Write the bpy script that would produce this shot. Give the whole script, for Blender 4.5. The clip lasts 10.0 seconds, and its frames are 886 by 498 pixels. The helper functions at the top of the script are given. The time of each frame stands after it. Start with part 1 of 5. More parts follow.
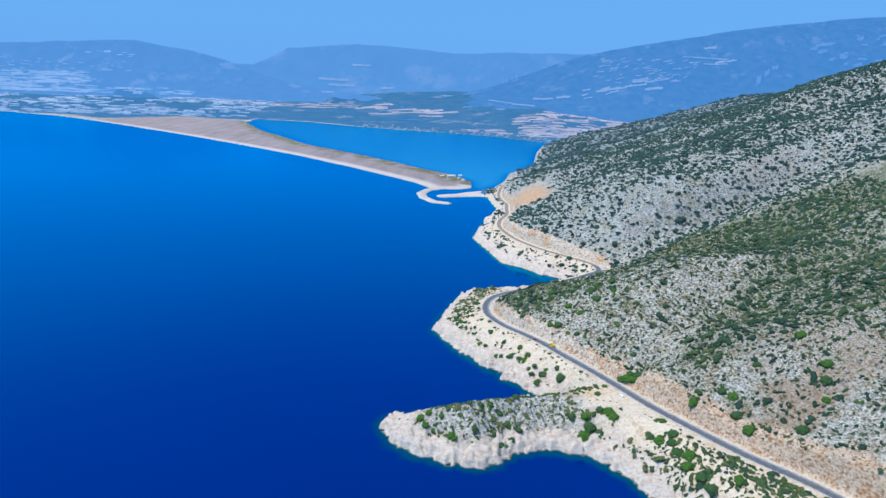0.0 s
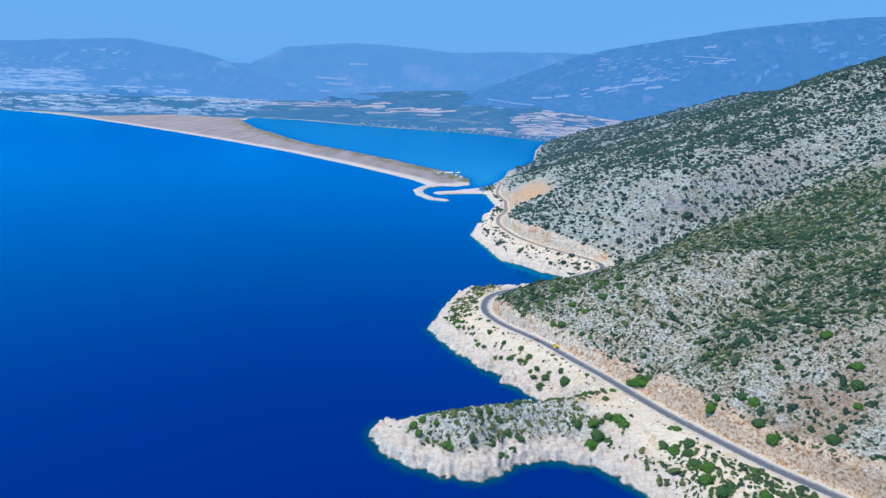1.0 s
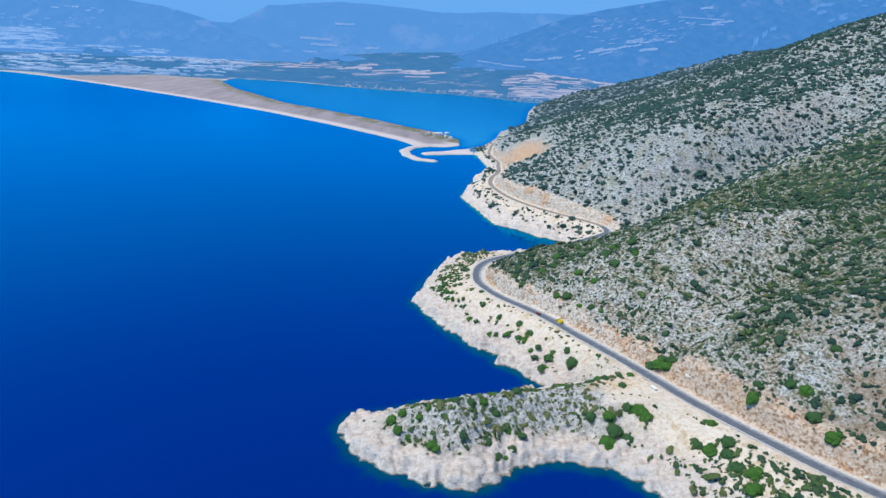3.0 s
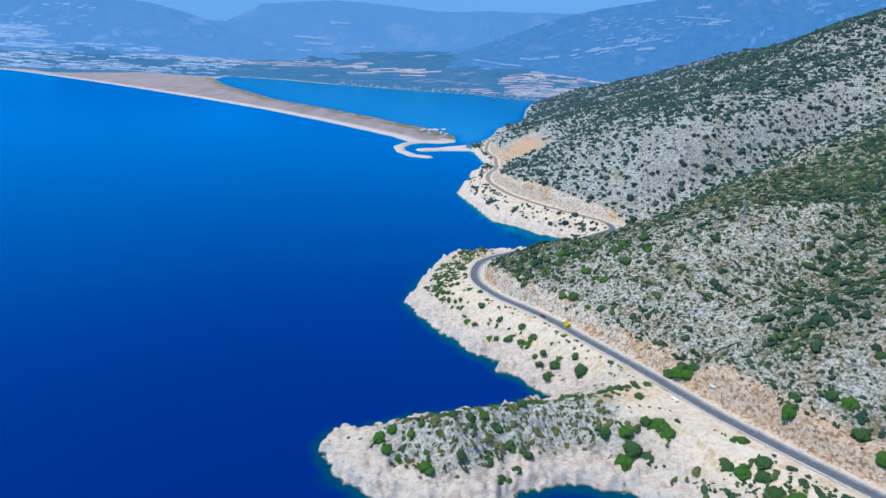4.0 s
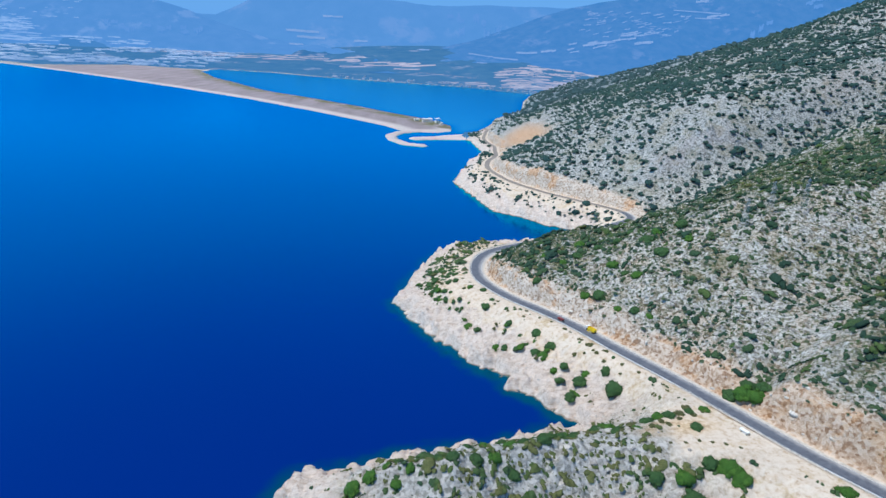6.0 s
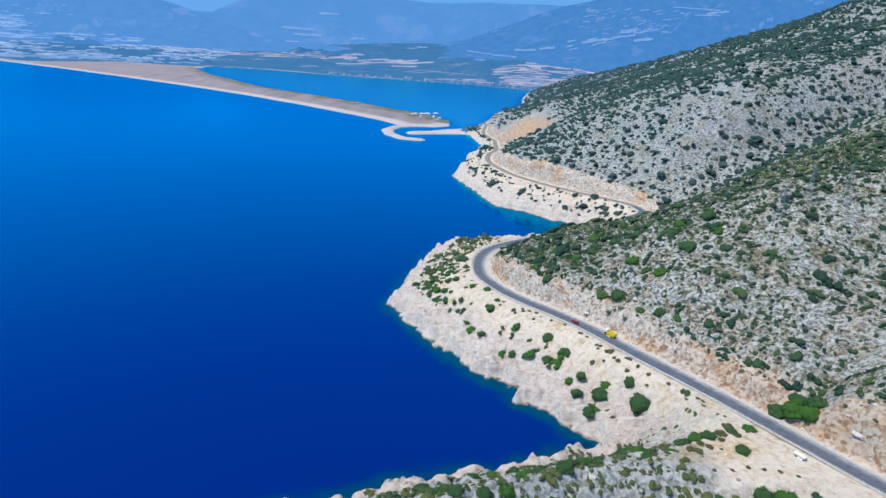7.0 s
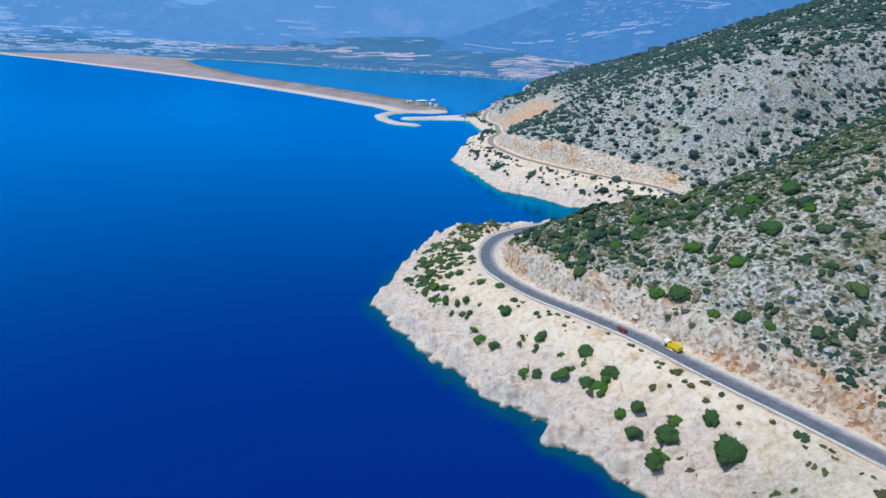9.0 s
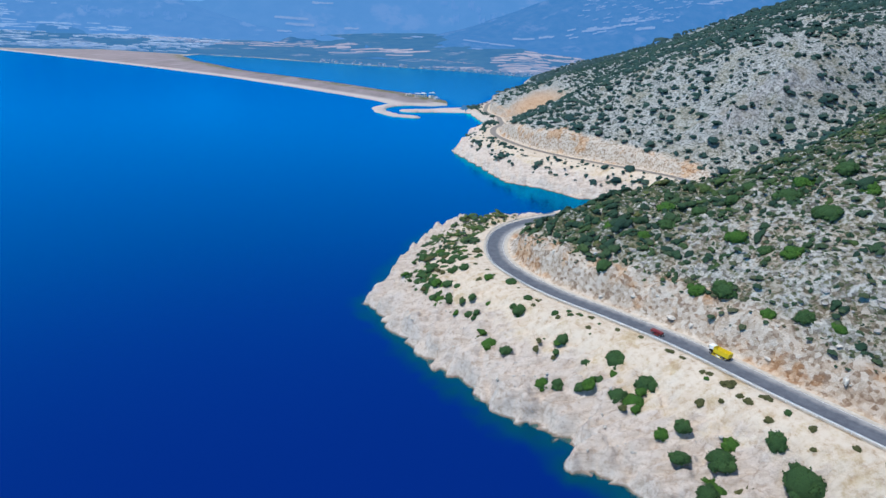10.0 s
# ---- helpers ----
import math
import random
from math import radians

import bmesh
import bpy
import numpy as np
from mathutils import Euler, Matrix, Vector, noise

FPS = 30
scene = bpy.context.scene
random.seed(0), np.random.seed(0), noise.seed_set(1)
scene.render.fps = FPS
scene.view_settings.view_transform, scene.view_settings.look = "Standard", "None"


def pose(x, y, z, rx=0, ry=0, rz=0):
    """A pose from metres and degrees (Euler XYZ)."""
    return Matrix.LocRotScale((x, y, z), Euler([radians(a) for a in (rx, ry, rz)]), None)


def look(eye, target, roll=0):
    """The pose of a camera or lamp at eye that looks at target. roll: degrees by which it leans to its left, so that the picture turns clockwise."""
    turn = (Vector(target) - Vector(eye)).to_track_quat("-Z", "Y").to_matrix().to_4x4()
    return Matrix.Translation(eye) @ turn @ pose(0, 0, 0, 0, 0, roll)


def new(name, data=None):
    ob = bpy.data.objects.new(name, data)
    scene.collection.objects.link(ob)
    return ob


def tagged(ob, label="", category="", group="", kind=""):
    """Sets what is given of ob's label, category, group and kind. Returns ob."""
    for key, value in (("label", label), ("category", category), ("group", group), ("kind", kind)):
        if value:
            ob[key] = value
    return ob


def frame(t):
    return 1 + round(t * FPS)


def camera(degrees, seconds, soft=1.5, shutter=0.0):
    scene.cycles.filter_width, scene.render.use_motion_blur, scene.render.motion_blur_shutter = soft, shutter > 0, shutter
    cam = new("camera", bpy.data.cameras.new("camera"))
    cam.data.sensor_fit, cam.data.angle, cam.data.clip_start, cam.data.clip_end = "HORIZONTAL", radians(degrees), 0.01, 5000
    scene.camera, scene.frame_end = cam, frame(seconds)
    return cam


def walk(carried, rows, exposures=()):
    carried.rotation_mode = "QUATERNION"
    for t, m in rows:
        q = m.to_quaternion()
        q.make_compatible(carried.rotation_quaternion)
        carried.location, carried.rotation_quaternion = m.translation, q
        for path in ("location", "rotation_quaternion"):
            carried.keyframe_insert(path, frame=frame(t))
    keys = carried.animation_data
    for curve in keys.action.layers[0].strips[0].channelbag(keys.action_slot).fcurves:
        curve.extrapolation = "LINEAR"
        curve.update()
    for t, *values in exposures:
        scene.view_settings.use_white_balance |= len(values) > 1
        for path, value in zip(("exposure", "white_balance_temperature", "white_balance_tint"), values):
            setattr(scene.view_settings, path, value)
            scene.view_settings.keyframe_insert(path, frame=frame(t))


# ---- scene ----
cam = camera(73.8, 10.0)
PATH = [
    (0, (0.544, 0.471, 213.393), (0.524, 2.397, 212.854), 2.0),
    (0.5, (0.905, 13.423, 206.772), (0.887, 15.349, 206.235), 2.0),
    (1, (2.159, 27.777, 200.818), (2.145, 29.704, 200.282), 2.1),
    (1.5, (2.911, 43.957, 194.95), (2.907, 45.876, 194.387), 2.1),
    (2, (3.071, 59.052, 190.012), (3.08, 60.948, 189.375), 2.3),
    (2.5, (3.749, 74.017, 184.324), (3.767, 75.912, 183.684), 2.4),
    (4, (5.14, 119.108, 164.786), (5.18, 121.004, 164.151), 2.6),
    (4.5, (5.452, 133.945, 158.793), (5.499, 135.841, 158.158), 2.7),
    (5, (5.826, 147.968, 152.985), (5.878, 149.863, 152.349), 2.6),
    (5.5, (6.087, 163.754, 146.113), (6.142, 165.648, 145.475), 2.7),
    (7, (6.48, 208.034, 127.626), (6.545, 209.927, 126.985), 2.7),
    (7.5, (7.008, 223.138, 121.042), (7.076, 225.031, 120.399), 2.7),
    (8, (7.451, 238.504, 114.592), (7.521, 240.396, 113.947), 2.6),
    (8.5, (7.429, 252.298, 108.767), (7.502, 254.189, 108.12), 2.7),
    (9, (7.889, 268.174, 102.009), (7.964, 270.065, 101.362), 2.7),
    (9.5, (7.83, 282.113, 96.25), (7.907, 284.003, 95.599), 2.7),
    (10, (7.837, 293.537, 90.614), (7.915, 295.426, 89.962), 2.7),
]
walk(cam, [(t, look(eye, target, roll)) for t, eye, target, roll in PATH],
     [(0.0, 0.0, 6100, 7), (2.5, -0.03, 6130, 7), (5.5, -0.06, 6170, 7.5), (8.5, -0.07, 6250, 8), (10.0, -0.15, 6320, 8)])

# ---- sky and sun ----
SUN_EL, SUN_AZ = radians(63), radians(-112)      # high sun over the sea, a little behind the flight
world = bpy.data.worlds.new("sky")
scene.world = world
world.use_nodes = True
wn = world.node_tree
sky = wn.nodes.new("ShaderNodeTexSky")
sky.sky_type, sky.sun_disc = "NISHITA", False
sky.sun_elevation, sky.sun_rotation = SUN_EL, SUN_AZ
sky.altitude, sky.air_density, sky.dust_density, sky.ozone_density = 200, 1.6, 0.3, 4.0
wpos = wn.nodes.new("ShaderNodeTexCoord")
wsep = wn.nodes.new("ShaderNodeSeparateXYZ")
wlow = wn.nodes.new("ShaderNodeMapRange")               # haze thickest at the horizon
wlow.interpolation_type = "SMOOTHSTEP"
for k, v in ((1, -0.05), (2, 0.75), (3, 0.94), (4, 0.30)):
    wlow.inputs[k].default_value = v
whaze = wn.nodes.new("ShaderNodeMix")
whaze.data_type = "RGBA"
whaze.inputs[7].default_value = (1.02, 3.52, 8.0, 1)
wn.links.new(wpos.outputs["Generated"], wsep.inputs[0])
wn.links.new(wsep.outputs["Z"], wlow.inputs[0])
wn.links.new(wlow.outputs[0], whaze.inputs[0])
wn.links.new(sky.outputs[0], whaze.inputs[6])
wn.links.new(whaze.outputs[2], wn.nodes["Background"].inputs[0])
wn.nodes["Background"].inputs[1].default_value = 0.11
sun = new("sun", bpy.data.lights.new("sun", "SUN"))
sun.data.energy, sun.data.angle, sun.data.color = 4.6, radians(0.6), (1.0, 0.95, 0.87)
sun_way = Vector((math.sin(SUN_AZ) * math.cos(SUN_EL), math.cos(SUN_AZ) * math.cos(SUN_EL), math.sin(SUN_EL)))
sun.matrix_world = look(sun_way * 500, (0, 0, 0))

# ---- terrain shape ----
# West coast from behind the flight's start to the quarry, then the lagoon's east shore and the hill's foot.
SHORE_A = [(260, -900), (235, -200), (212, 0), (190, 120), (165, 190), (135, 240), (115, 276), (110, 291), (101, 300), (92, 309), (79, 314), (66, 316),
           (52, 313), (43, 310), (34, 301), (25, 296), (15, 296), (4, 298), (-6, 303), (-15, 304), (-23, 310), (-30, 316), (-36, 328), (-40, 336),
           (-37, 343), (-21, 347), (-3, 355), (17, 360), (34, 364), (52, 370), (63, 373), (71, 378)]
SHORE_B = [(67, 384), (59, 391), (54, 399), (45, 404), (47, 411), (40, 418), (29, 424), (28, 430), (18, 440), (9, 455), (1, 469), (-2, 477), (-8, 488),
           (-11, 494), (-7, 501), (-6, 516), (2, 543), (8, 564), (18, 585), (28, 593), (50, 597), (80, 604), (108, 618), (128, 637), (131, 653)]
SHORE_C = [(113, 665), (103, 675), (87, 693), (69, 708), (60, 729), (50, 772), (40, 805), (36, 826), (43, 876), (57, 906), (54, 938), (68, 972),
           (84, 1035), (77, 1095), (73, 1152), (66, 1160), (60, 1190), (64, 1222), (86, 1239), (109, 1309), (123, 1360), (142, 1471), (184, 1531), (236, 1715),
           (286, 2025), (334, 2230), (405, 2342)]
FOOT = [(560, 2560), (800, 2780), (1200, 3020), (1800, 3240), (6000, 4400), (6000, -900)]
# The lagoon's bar with the plain behind it, clockwise from the bar's end.
BAR_SEA = [(44, 1258), (20, 1234), (-39, 1226), (-80, 1299), (-131, 1360), (-202, 1443), (-281, 1531), (-467, 1725), (-693, 1931), (-969, 2169),
           (-1309, 2447), (-1504, 2597), (-1726, 2768), (-1948, 2920), (-2300, 3080), (-3200, 3300), (-6000, 3700), (-6000, 6000), (6000, 6000), (6000, 4300), (1800, 3140), (800, 2700), (440, 2330)]
BAR_LAGOON = [(409, 2366), (319, 2452), (144, 2640), (-57, 2735), (-270, 2815), (-500, 2930), (-769, 3120), (-1040, 3180), (-1010, 2930), (-800, 2497),
              (-693, 2340), (-535, 2081), (-453, 1965), (-347, 1860), (-250, 1750), (-163, 1646), (-78, 1531), (-4, 1447), (44, 1345)]
# Coast road: x, y, height.
ROAD = [(330, -30, 26), (262, 120, 25), (228, 202, 24), (196, 256, 22.5), (166, 290, 22), (136, 331, 21.5), (122, 355, 21), (109, 377, 21), (90, 406, 21),
        (77, 428, 20.5), (65, 444, 20), (51, 461, 19.5), (42, 477, 19), (37, 492, 18.5), (37, 510, 18), (42, 528, 18), (52, 541, 18), (68, 552, 18.5), (92, 566, 19),
        (122, 586, 19.5), (150, 608, 20), (168, 628, 19.5), (168, 650, 19)]
ROAD_FAR = [(155, 671, 18.5), (138, 691, 18), (114, 723, 17), (92, 764, 16), (79, 806, 15.5), (73, 846, 15), (78, 890, 14.5), (88, 925, 13), (94, 955, 12),
            (97, 1000, 10),
            (101, 1050, 8), (96, 1100, 6), (94, 1150, 5), (100, 1200, 5), (108, 1250, 5.5), (130, 1320, 6), (150, 1400, 6)]


BREAKWATER = [(-15, 1246), (-48, 1212), (-60, 1172), (-52, 1126), (-30, 1085), (-6, 1078)]
SOUTH_MOLE = [(96, 1205), (62, 1188), (38, 1178), (9, 1160), (-15, 1148)]


def smooth(a, b, v):
    t = np.clip((v - a) / (b - a), 0, 1)
    return t * t * (3 - 2 * t)


def lattice(ix, iy, seed):
    n = (ix * 374761393 + iy * 668265263 + seed * 982451653) & 0xFFFFFFFF
    n = ((n ^ (n >> 13)) * 1274126177) & 0xFFFFFFFF
    return ((n ^ (n >> 16)) & 0xFFFF) / 32767.5 - 1.0


def grain(x, y, size, seed):
    """Value noise from -1 to 1, of one size in metres."""
    u, v = np.asarray(x, float) / size, np.asarray(y, float) / size
    iu, iv = np.floor(u).astype(np.int64), np.floor(v).astype(np.int64)
    fu, fv = u - iu, v - iv
    fu, fv = fu * fu * (3 - 2 * fu), fv * fv * (3 - 2 * fv)
    a = lattice(iu, iv, seed) * (1 - fu) + lattice(iu + 1, iv, seed) * fu
    b = lattice(iu, iv + 1, seed) * (1 - fu) + lattice(iu + 1, iv + 1, seed) * fu
    return a * (1 - fv) + b * fv


def rough(x, y, size, octaves, seed, gain=0.5):
    c, s = math.cos(0.6), math.sin(0.6)
    out, amp, total = 0.0, 1.0, 0.0
    for k in range(octaves):
        out = out + amp * grain(x, y, size, seed + 17 * k)
        total += amp
        amp, size = amp * gain, size * 0.53
        x, y = c * x - s * y, s * x + c * y
    return out / total


def spline(points, step):
    """Catmull-Rom through the points, at about even steps."""
    p = np.array(points, float)
    p = np.vstack([2 * p[0] - p[1], p, 2 * p[-1] - p[-2]])
    out = []
    for i in range(1, len(p) - 2):
        n = max(1, int(np.linalg.norm(p[i + 1, :2] - p[i, :2]) / step))
        t = (np.arange(n) / n)[:, None]
        a, b, c, d = p[i - 1], p[i], p[i + 1], p[i + 2]
        out.append(0.5 * (2 * b + (c - a) * t + (2 * a - 5 * b + 4 * c - d) * t ** 2 + (3 * b - a - 3 * c + d) * t ** 3))
    out.append(p[-2][None])
    return np.vstack(out)


def nearest(px, py, line, block=4000):
    """Distance to a polyline, the segment met and the share along it."""
    a, b = line[:-1, :2], line[1:, :2]
    ab = b - a
    l2 = (ab ** 2).sum(1)
    dist, seg, share = np.empty(len(px)), np.empty(len(px), int), np.empty(len(px))
    for k in range(0, len(px), block):
        x, y = px[k:k + block, None], py[k:k + block, None]
        t = np.clip(((x - a[:, 0]) * ab[:, 0] + (y - a[:, 1]) * ab[:, 1]) / l2, 0, 1)
        d2 = (x - a[:, 0] - t * ab[:, 0]) ** 2 + (y - a[:, 1] - t * ab[:, 1]) ** 2
        i = d2.argmin(1)
        r = np.arange(len(i))
        dist[k:k + block], seg[k:k + block], share[k:k + block] = np.sqrt(d2[r, i]), i, t[r, i]
    return dist, seg, share


def inside(px, py, ring):
    hit = np.zeros(len(px), bool)
    x0, y0 = ring[:, 0], ring[:, 1]
    x1, y1 = np.roll(x0, -1), np.roll(y0, -1)
    for i in range(len(ring)):
        if y0[i] != y1[i]:
            hit ^= ((y0[i] > py) != (y1[i] > py)) & (px < (x1[i] - x0[i]) * (py - y0[i]) / (y1[i] - y0[i]) + x0[i])
    return hit


def signed(px, py, ring):
    d, _, _ = nearest(px, py, np.vstack([ring, ring[:1]]))
    return np.where(inside(px, py, ring), d, -d)


HILL = np.array(SHORE_A + SHORE_B + SHORE_C + FOOT, float)
PLAIN = np.array(BAR_SEA + BAR_LAGOON, float)
ROADLINE = spline(ROAD + ROAD_FAR, 3.0)
ROADLINE[:, 2] = np.convolve(np.pad(ROADLINE[:, 2], 6, "edge"), np.ones(13) / 13, "valid")
# Spurs and gullies on the slope: x, y, reach along x, reach along y, turn in degrees, height.
RELIEF = [(150, 452, 60, 40, 15, 2), (134, 368, 22, 11, 25, -10), (265, 660, 130, 30, 22, -17), (225, 700, 60, 30, 20, 4), (35, 336, 40, 14, 12, 4.5), (125, 548, 120, 50, -6, -23),
          (330, 690, 60, 40, 20, -12), (225, 345, 60, 60, 0, 5), (150, 930, 90, 110, 0, -9), (300, 560, 90, 60, 10, -14), (330, 1170, 190, 260, 20, -17), (480, 1190, 150, 190, 0, -15),
          (215, 405, 50, 35, 0, -23.6), (310, 450, 80, 45, 0, -31.9), (188, 300, 30, 30, 0, -9.2), (118, 428, 22, 16, 0, 5), (265, 752, 55, 35, 15, 22.3), (250, 697, 45, 18, 15, 10),
          (412, 716, 70, 30, 15, -31.3), (460, 890, 110, 80, 0, -22.8), (185, 805, 40, 30, 0, -9.6), (470, 1100, 90, 70, 0, -15.2), (664, 1000, 120, 110, 0, -55.6), (583, 1225, 90, 70, 0, -10.8),
          (110, 497, 25, 20, 0, -5.2), (330, 740, 45, 25, 15, 8), (235, 1190, 70, 60, 0, -6.8)]


def crag(px, py):
    """The broken rock face on the second hill."""
    return np.exp(-((px - 236) / 40) ** 4 - ((py - 693 - 0.15 * (px - 236)) / 15) ** 4)


def thicket(px, py):
    """The gully on the near slope where the scrub closes up."""
    return smooth(-8, 14, px - 0.95 * (py - 366) - 155) * smooth(338, 358, py) * smooth(520, 470, py)


def shape(px, py):
    """Height and the zones of the ground: shore distance, road distance (uphill positive) and road height."""
    px, py = np.asarray(px, float).ravel(), np.asarray(py, float).ravel()
    near = smooth(1500, 900, py)
    wob = near * (2.2 * rough(px, py, 11, 3, 5) + 2.1 * rough(px, py, 5.0, 2, 7) + 1.6 * grain(px, py, 2.6, 9))
    d = signed(px, py, HILL) + wob
    slope = 0.53 * np.minimum(d, 130) + 0.40 * np.clip(d - 130, 0, 500) + 0.28 * np.clip(d - 630, 0, 1200)
    slope = slope * (1 - 0.30 * smooth(1150, 1750, py))
    slope = slope * (0.35 + 0.65 * smooth(-5, 25, d)) + 3.8 * smooth(0, 4, d)
    for x, y, lx, ly, turn, h in RELIEF:
        c, s = math.cos(radians(turn)), math.sin(radians(turn))
        u, v = (px - x) * c + (py - y) * s, -(px - x) * s + (py - y) * c
        slope = slope + h * np.exp(-(u / lx) ** 2 - (v / ly) ** 2) * smooth(6, 40, d)
    inland = smooth(20, 120, d)
    slope = slope + inland * (5 * rough(px, py, 90, 3, 21) + 1.0 * rough(px, py, 14, 3, 33)) + smooth(200, 700, d) * 26 * rough(px, py, 420, 3, 44)
    slope = slope + crag(px, py) * (9.0 * np.abs(rough(px * 1.0, py * 0.45, 10, 3, 131, 0.6)) + 2.5 * rough(px, py, 5, 2, 133))
    # ragged limestone at the water's edge
    shelf = smooth(-3, 1, d) * smooth(20, 5, d) * near
    strata = np.abs(grain(px * 0.5 + py * 0.35, py - px * 0.4, 3.1, 61))
    slope = slope + shelf * (1.2 * rough(px, py, 2.4, 2, 53, 0.6) + 2.2 * rough(px, py, 5.0, 3, 51, 0.6) + 1.1 * strata - 0.2)
    slope = slope + smooth(2, 8, d) * smooth(60, 30, d) * near * (0.9 * rough(px, py, 9, 3, 71) + 0.75 * rough(px, py, 3.4, 3, 73, 0.6))
    beds = (py - 0.16 * px + 0.5 * slope + 2.2 * rough(px, py, 22, 2, 75)) / 3.6          # tilted beds weathered into ledges
    step = beds - np.floor(beds)
    ledge = smooth(0.0, 0.25, step) - step
    slope = slope + ledge * 2.3 * smooth(0, 3, d) * smooth(30, 14, d + 6 * rough(px, py, 18, 2, 77)) * near
    hill = np.where(d > 0, slope, np.maximum(1.0 * d, -25) + shelf * (1.2 * rough(px, py, 4.5, 3, 51) + 0.4))
    # the coast road's bench
    r, seg, share = nearest(px, py, ROADLINE)
    a, b = ROADLINE[seg], ROADLINE[seg + 1]
    level = a[:, 2] * (1 - share) + b[:, 2] * share
    side = np.sign((b[:, 0] - a[:, 0]) * (py - a[:, 1]) - (b[:, 1] - a[:, 1]) * (px - a[:, 0]))
    side = np.where(side > 0, -1.0, 1.0)                # uphill is to the right of the way north
    bank = 10.0 + 2.0 * grain(px, py, 16, 81)
    wide = np.where(side > 0, bank, 17.0)
    keep = smooth(5.5, wide, r)
    bench = level - 0.12 + np.where(r > 5.3, (0.35 * grain(px, py, 2.2, 83) - 0.1) * np.clip((r - 5.3) / 2, 0, 1), 0)
    ridged = np.where((side > 0) & (r > 5) & (r < 18), 1.7 * rough(px, py, 6.0, 4, 91, 0.55) + 0.7 * np.abs(grain(px, py, 2.6, 93)) - 0.3, 0)
    hill = hill * keep + bench * (1 - keep) + ridged * smooth(5.2, 7, r) * smooth(18, 12, r) * near
    seaward = np.minimum(hill, level - 0.15 - 0.05 * np.clip(r - 5, 0, 60))
    hill = np.where((side < 0) & (d > 6) & (r < 60), seaward, hill)
    # the pull-off beside the road, at the root of the spit of rock
    pull = np.exp(-(((px - 114) / 11) ** 2 + ((py - 354) / 13) ** 2) ** 2)
    hill = hill * (1 - pull) + np.minimum(hill, 20.7) * pull
    # bar and plain
    p = signed(px, py, PLAIN) + smooth(900, 1200, py) * 2.0 * rough(px, py, 80, 3, 14)
    flat = 2.6 * (1 - np.exp(-np.maximum(p, 0) / 14)) + smooth(20, 160, p) * (1.2 + 1.2 * rough(px, py, 90, 2, 15))
    flat = flat + 0.016 * np.clip(p - 150, 0, 4000) + 0.055 * np.clip(px + 0.5 * (py - 2700) + 100, 0, 900) * smooth(120, 900, p)
    flat = flat + 0.072 * np.clip(py - 3350, 0, 1400) * smooth(0, 60, p) + 2.5 * rough(px, py, 160, 2, 16) * smooth(3000, 3400, py)
    flat = np.where(p > 0, flat, np.maximum(0.3 * p, -25))
    mole = np.minimum(nearest(px, py, np.array(BREAKWATER, float))[0], nearest(px, py, np.array(SOUTH_MOLE, float))[0] - 4 - 15 * smooth(0, 75, px)) + 1.5 * grain(px, py, 6, 111)
    flat = np.where(mole < 16, np.maximum(flat, 2.4 - 7 * smooth(4, 16, mole)), flat)
    p = np.maximum(p, np.where(mole < 14, 12.0 - mole, -99))
    z = np.maximum(hill, flat)
    return z, d, p, r * side, level


def height(x, y):
    return shape([x], [y])[0][0]
# ---- end of terrain shape ----


# ---- materials ----
def nodes_of(name):
    m = bpy.data.materials.new(name)
    m.use_nodes = True
    return m, m.node_tree, m.node_tree.nodes["Principled BSDF"]


def node(nt, kind, **values):
    n = nt.nodes.new("ShaderNode" + kind)
    for key, v in values.items():
        if key in n.inputs:
            n.inputs[key].default_value = v
        else:
            setattr(n, key, v)
    return n


def noise_of(nt, scale, detail=6.0, rough_=0.6, vector=None):
    n = node(nt, "TexNoise", Scale=scale, Detail=detail, Roughness=rough_)
    if vector is None:
        vector = node(nt, "NewGeometry").outputs["Position"]
    nt.links.new(vector, n.inputs["Vector"])
    return n.outputs["Fac"]


def ramp_of(nt, value, stops):
    n = node(nt, "ValToRGB")
    el = n.color_ramp.elements
    while len(el) < len(stops):
        el.new(0.5)
    for e, (at, c) in zip(el, stops):
        e.position, e.color = at, (*c, 1) if len(c) == 3 else c
    nt.links.new(value, n.inputs[0])
    return n.outputs[0]


def step_of(nt, value, lo, hi):
    n = node(nt, "MapRange")
    n.interpolation_type = "SMOOTHSTEP"
    n.inputs[1].default_value, n.inputs[2].default_value = lo, hi
    nt.links.new(value, n.inputs[0])
    return n.outputs[0]


def blend(nt, fac, a, b, kind="MIX"):
    n = node(nt, "Mix", data_type="RGBA", blend_type=kind)
    for socket, v in ((n.inputs[0], fac), (n.inputs[6], a), (n.inputs[7], b)):
        if isinstance(v, (float, int)):
            socket.default_value = v
        elif isinstance(v, tuple):
            socket.default_value = (*v, 1)
        else:
            nt.links.new(v, socket)
    return n.outputs[2]


def calc(nt, op, a, b):
    n = node(nt, "Math", operation=op)
    for socket, v in ((n.inputs[0], a), (n.inputs[1], b)):
        if isinstance(v, (float, int)):
            socket.default_value = v
        else:
            nt.links.new(v, socket)
    return n.outputs[0]


def bump_of(nt, bsdf, value, distance, strength=1.0):
    n = node(nt, "Bump", Strength=strength, Distance=distance)
    nt.links.new(value, n.inputs["Height"])
    nt.links.new(n.outputs[0], bsdf.inputs["Normal"])


def attr(nt, name):
    return node(nt, "Attribute", attribute_name=name).outputs["Fac"]


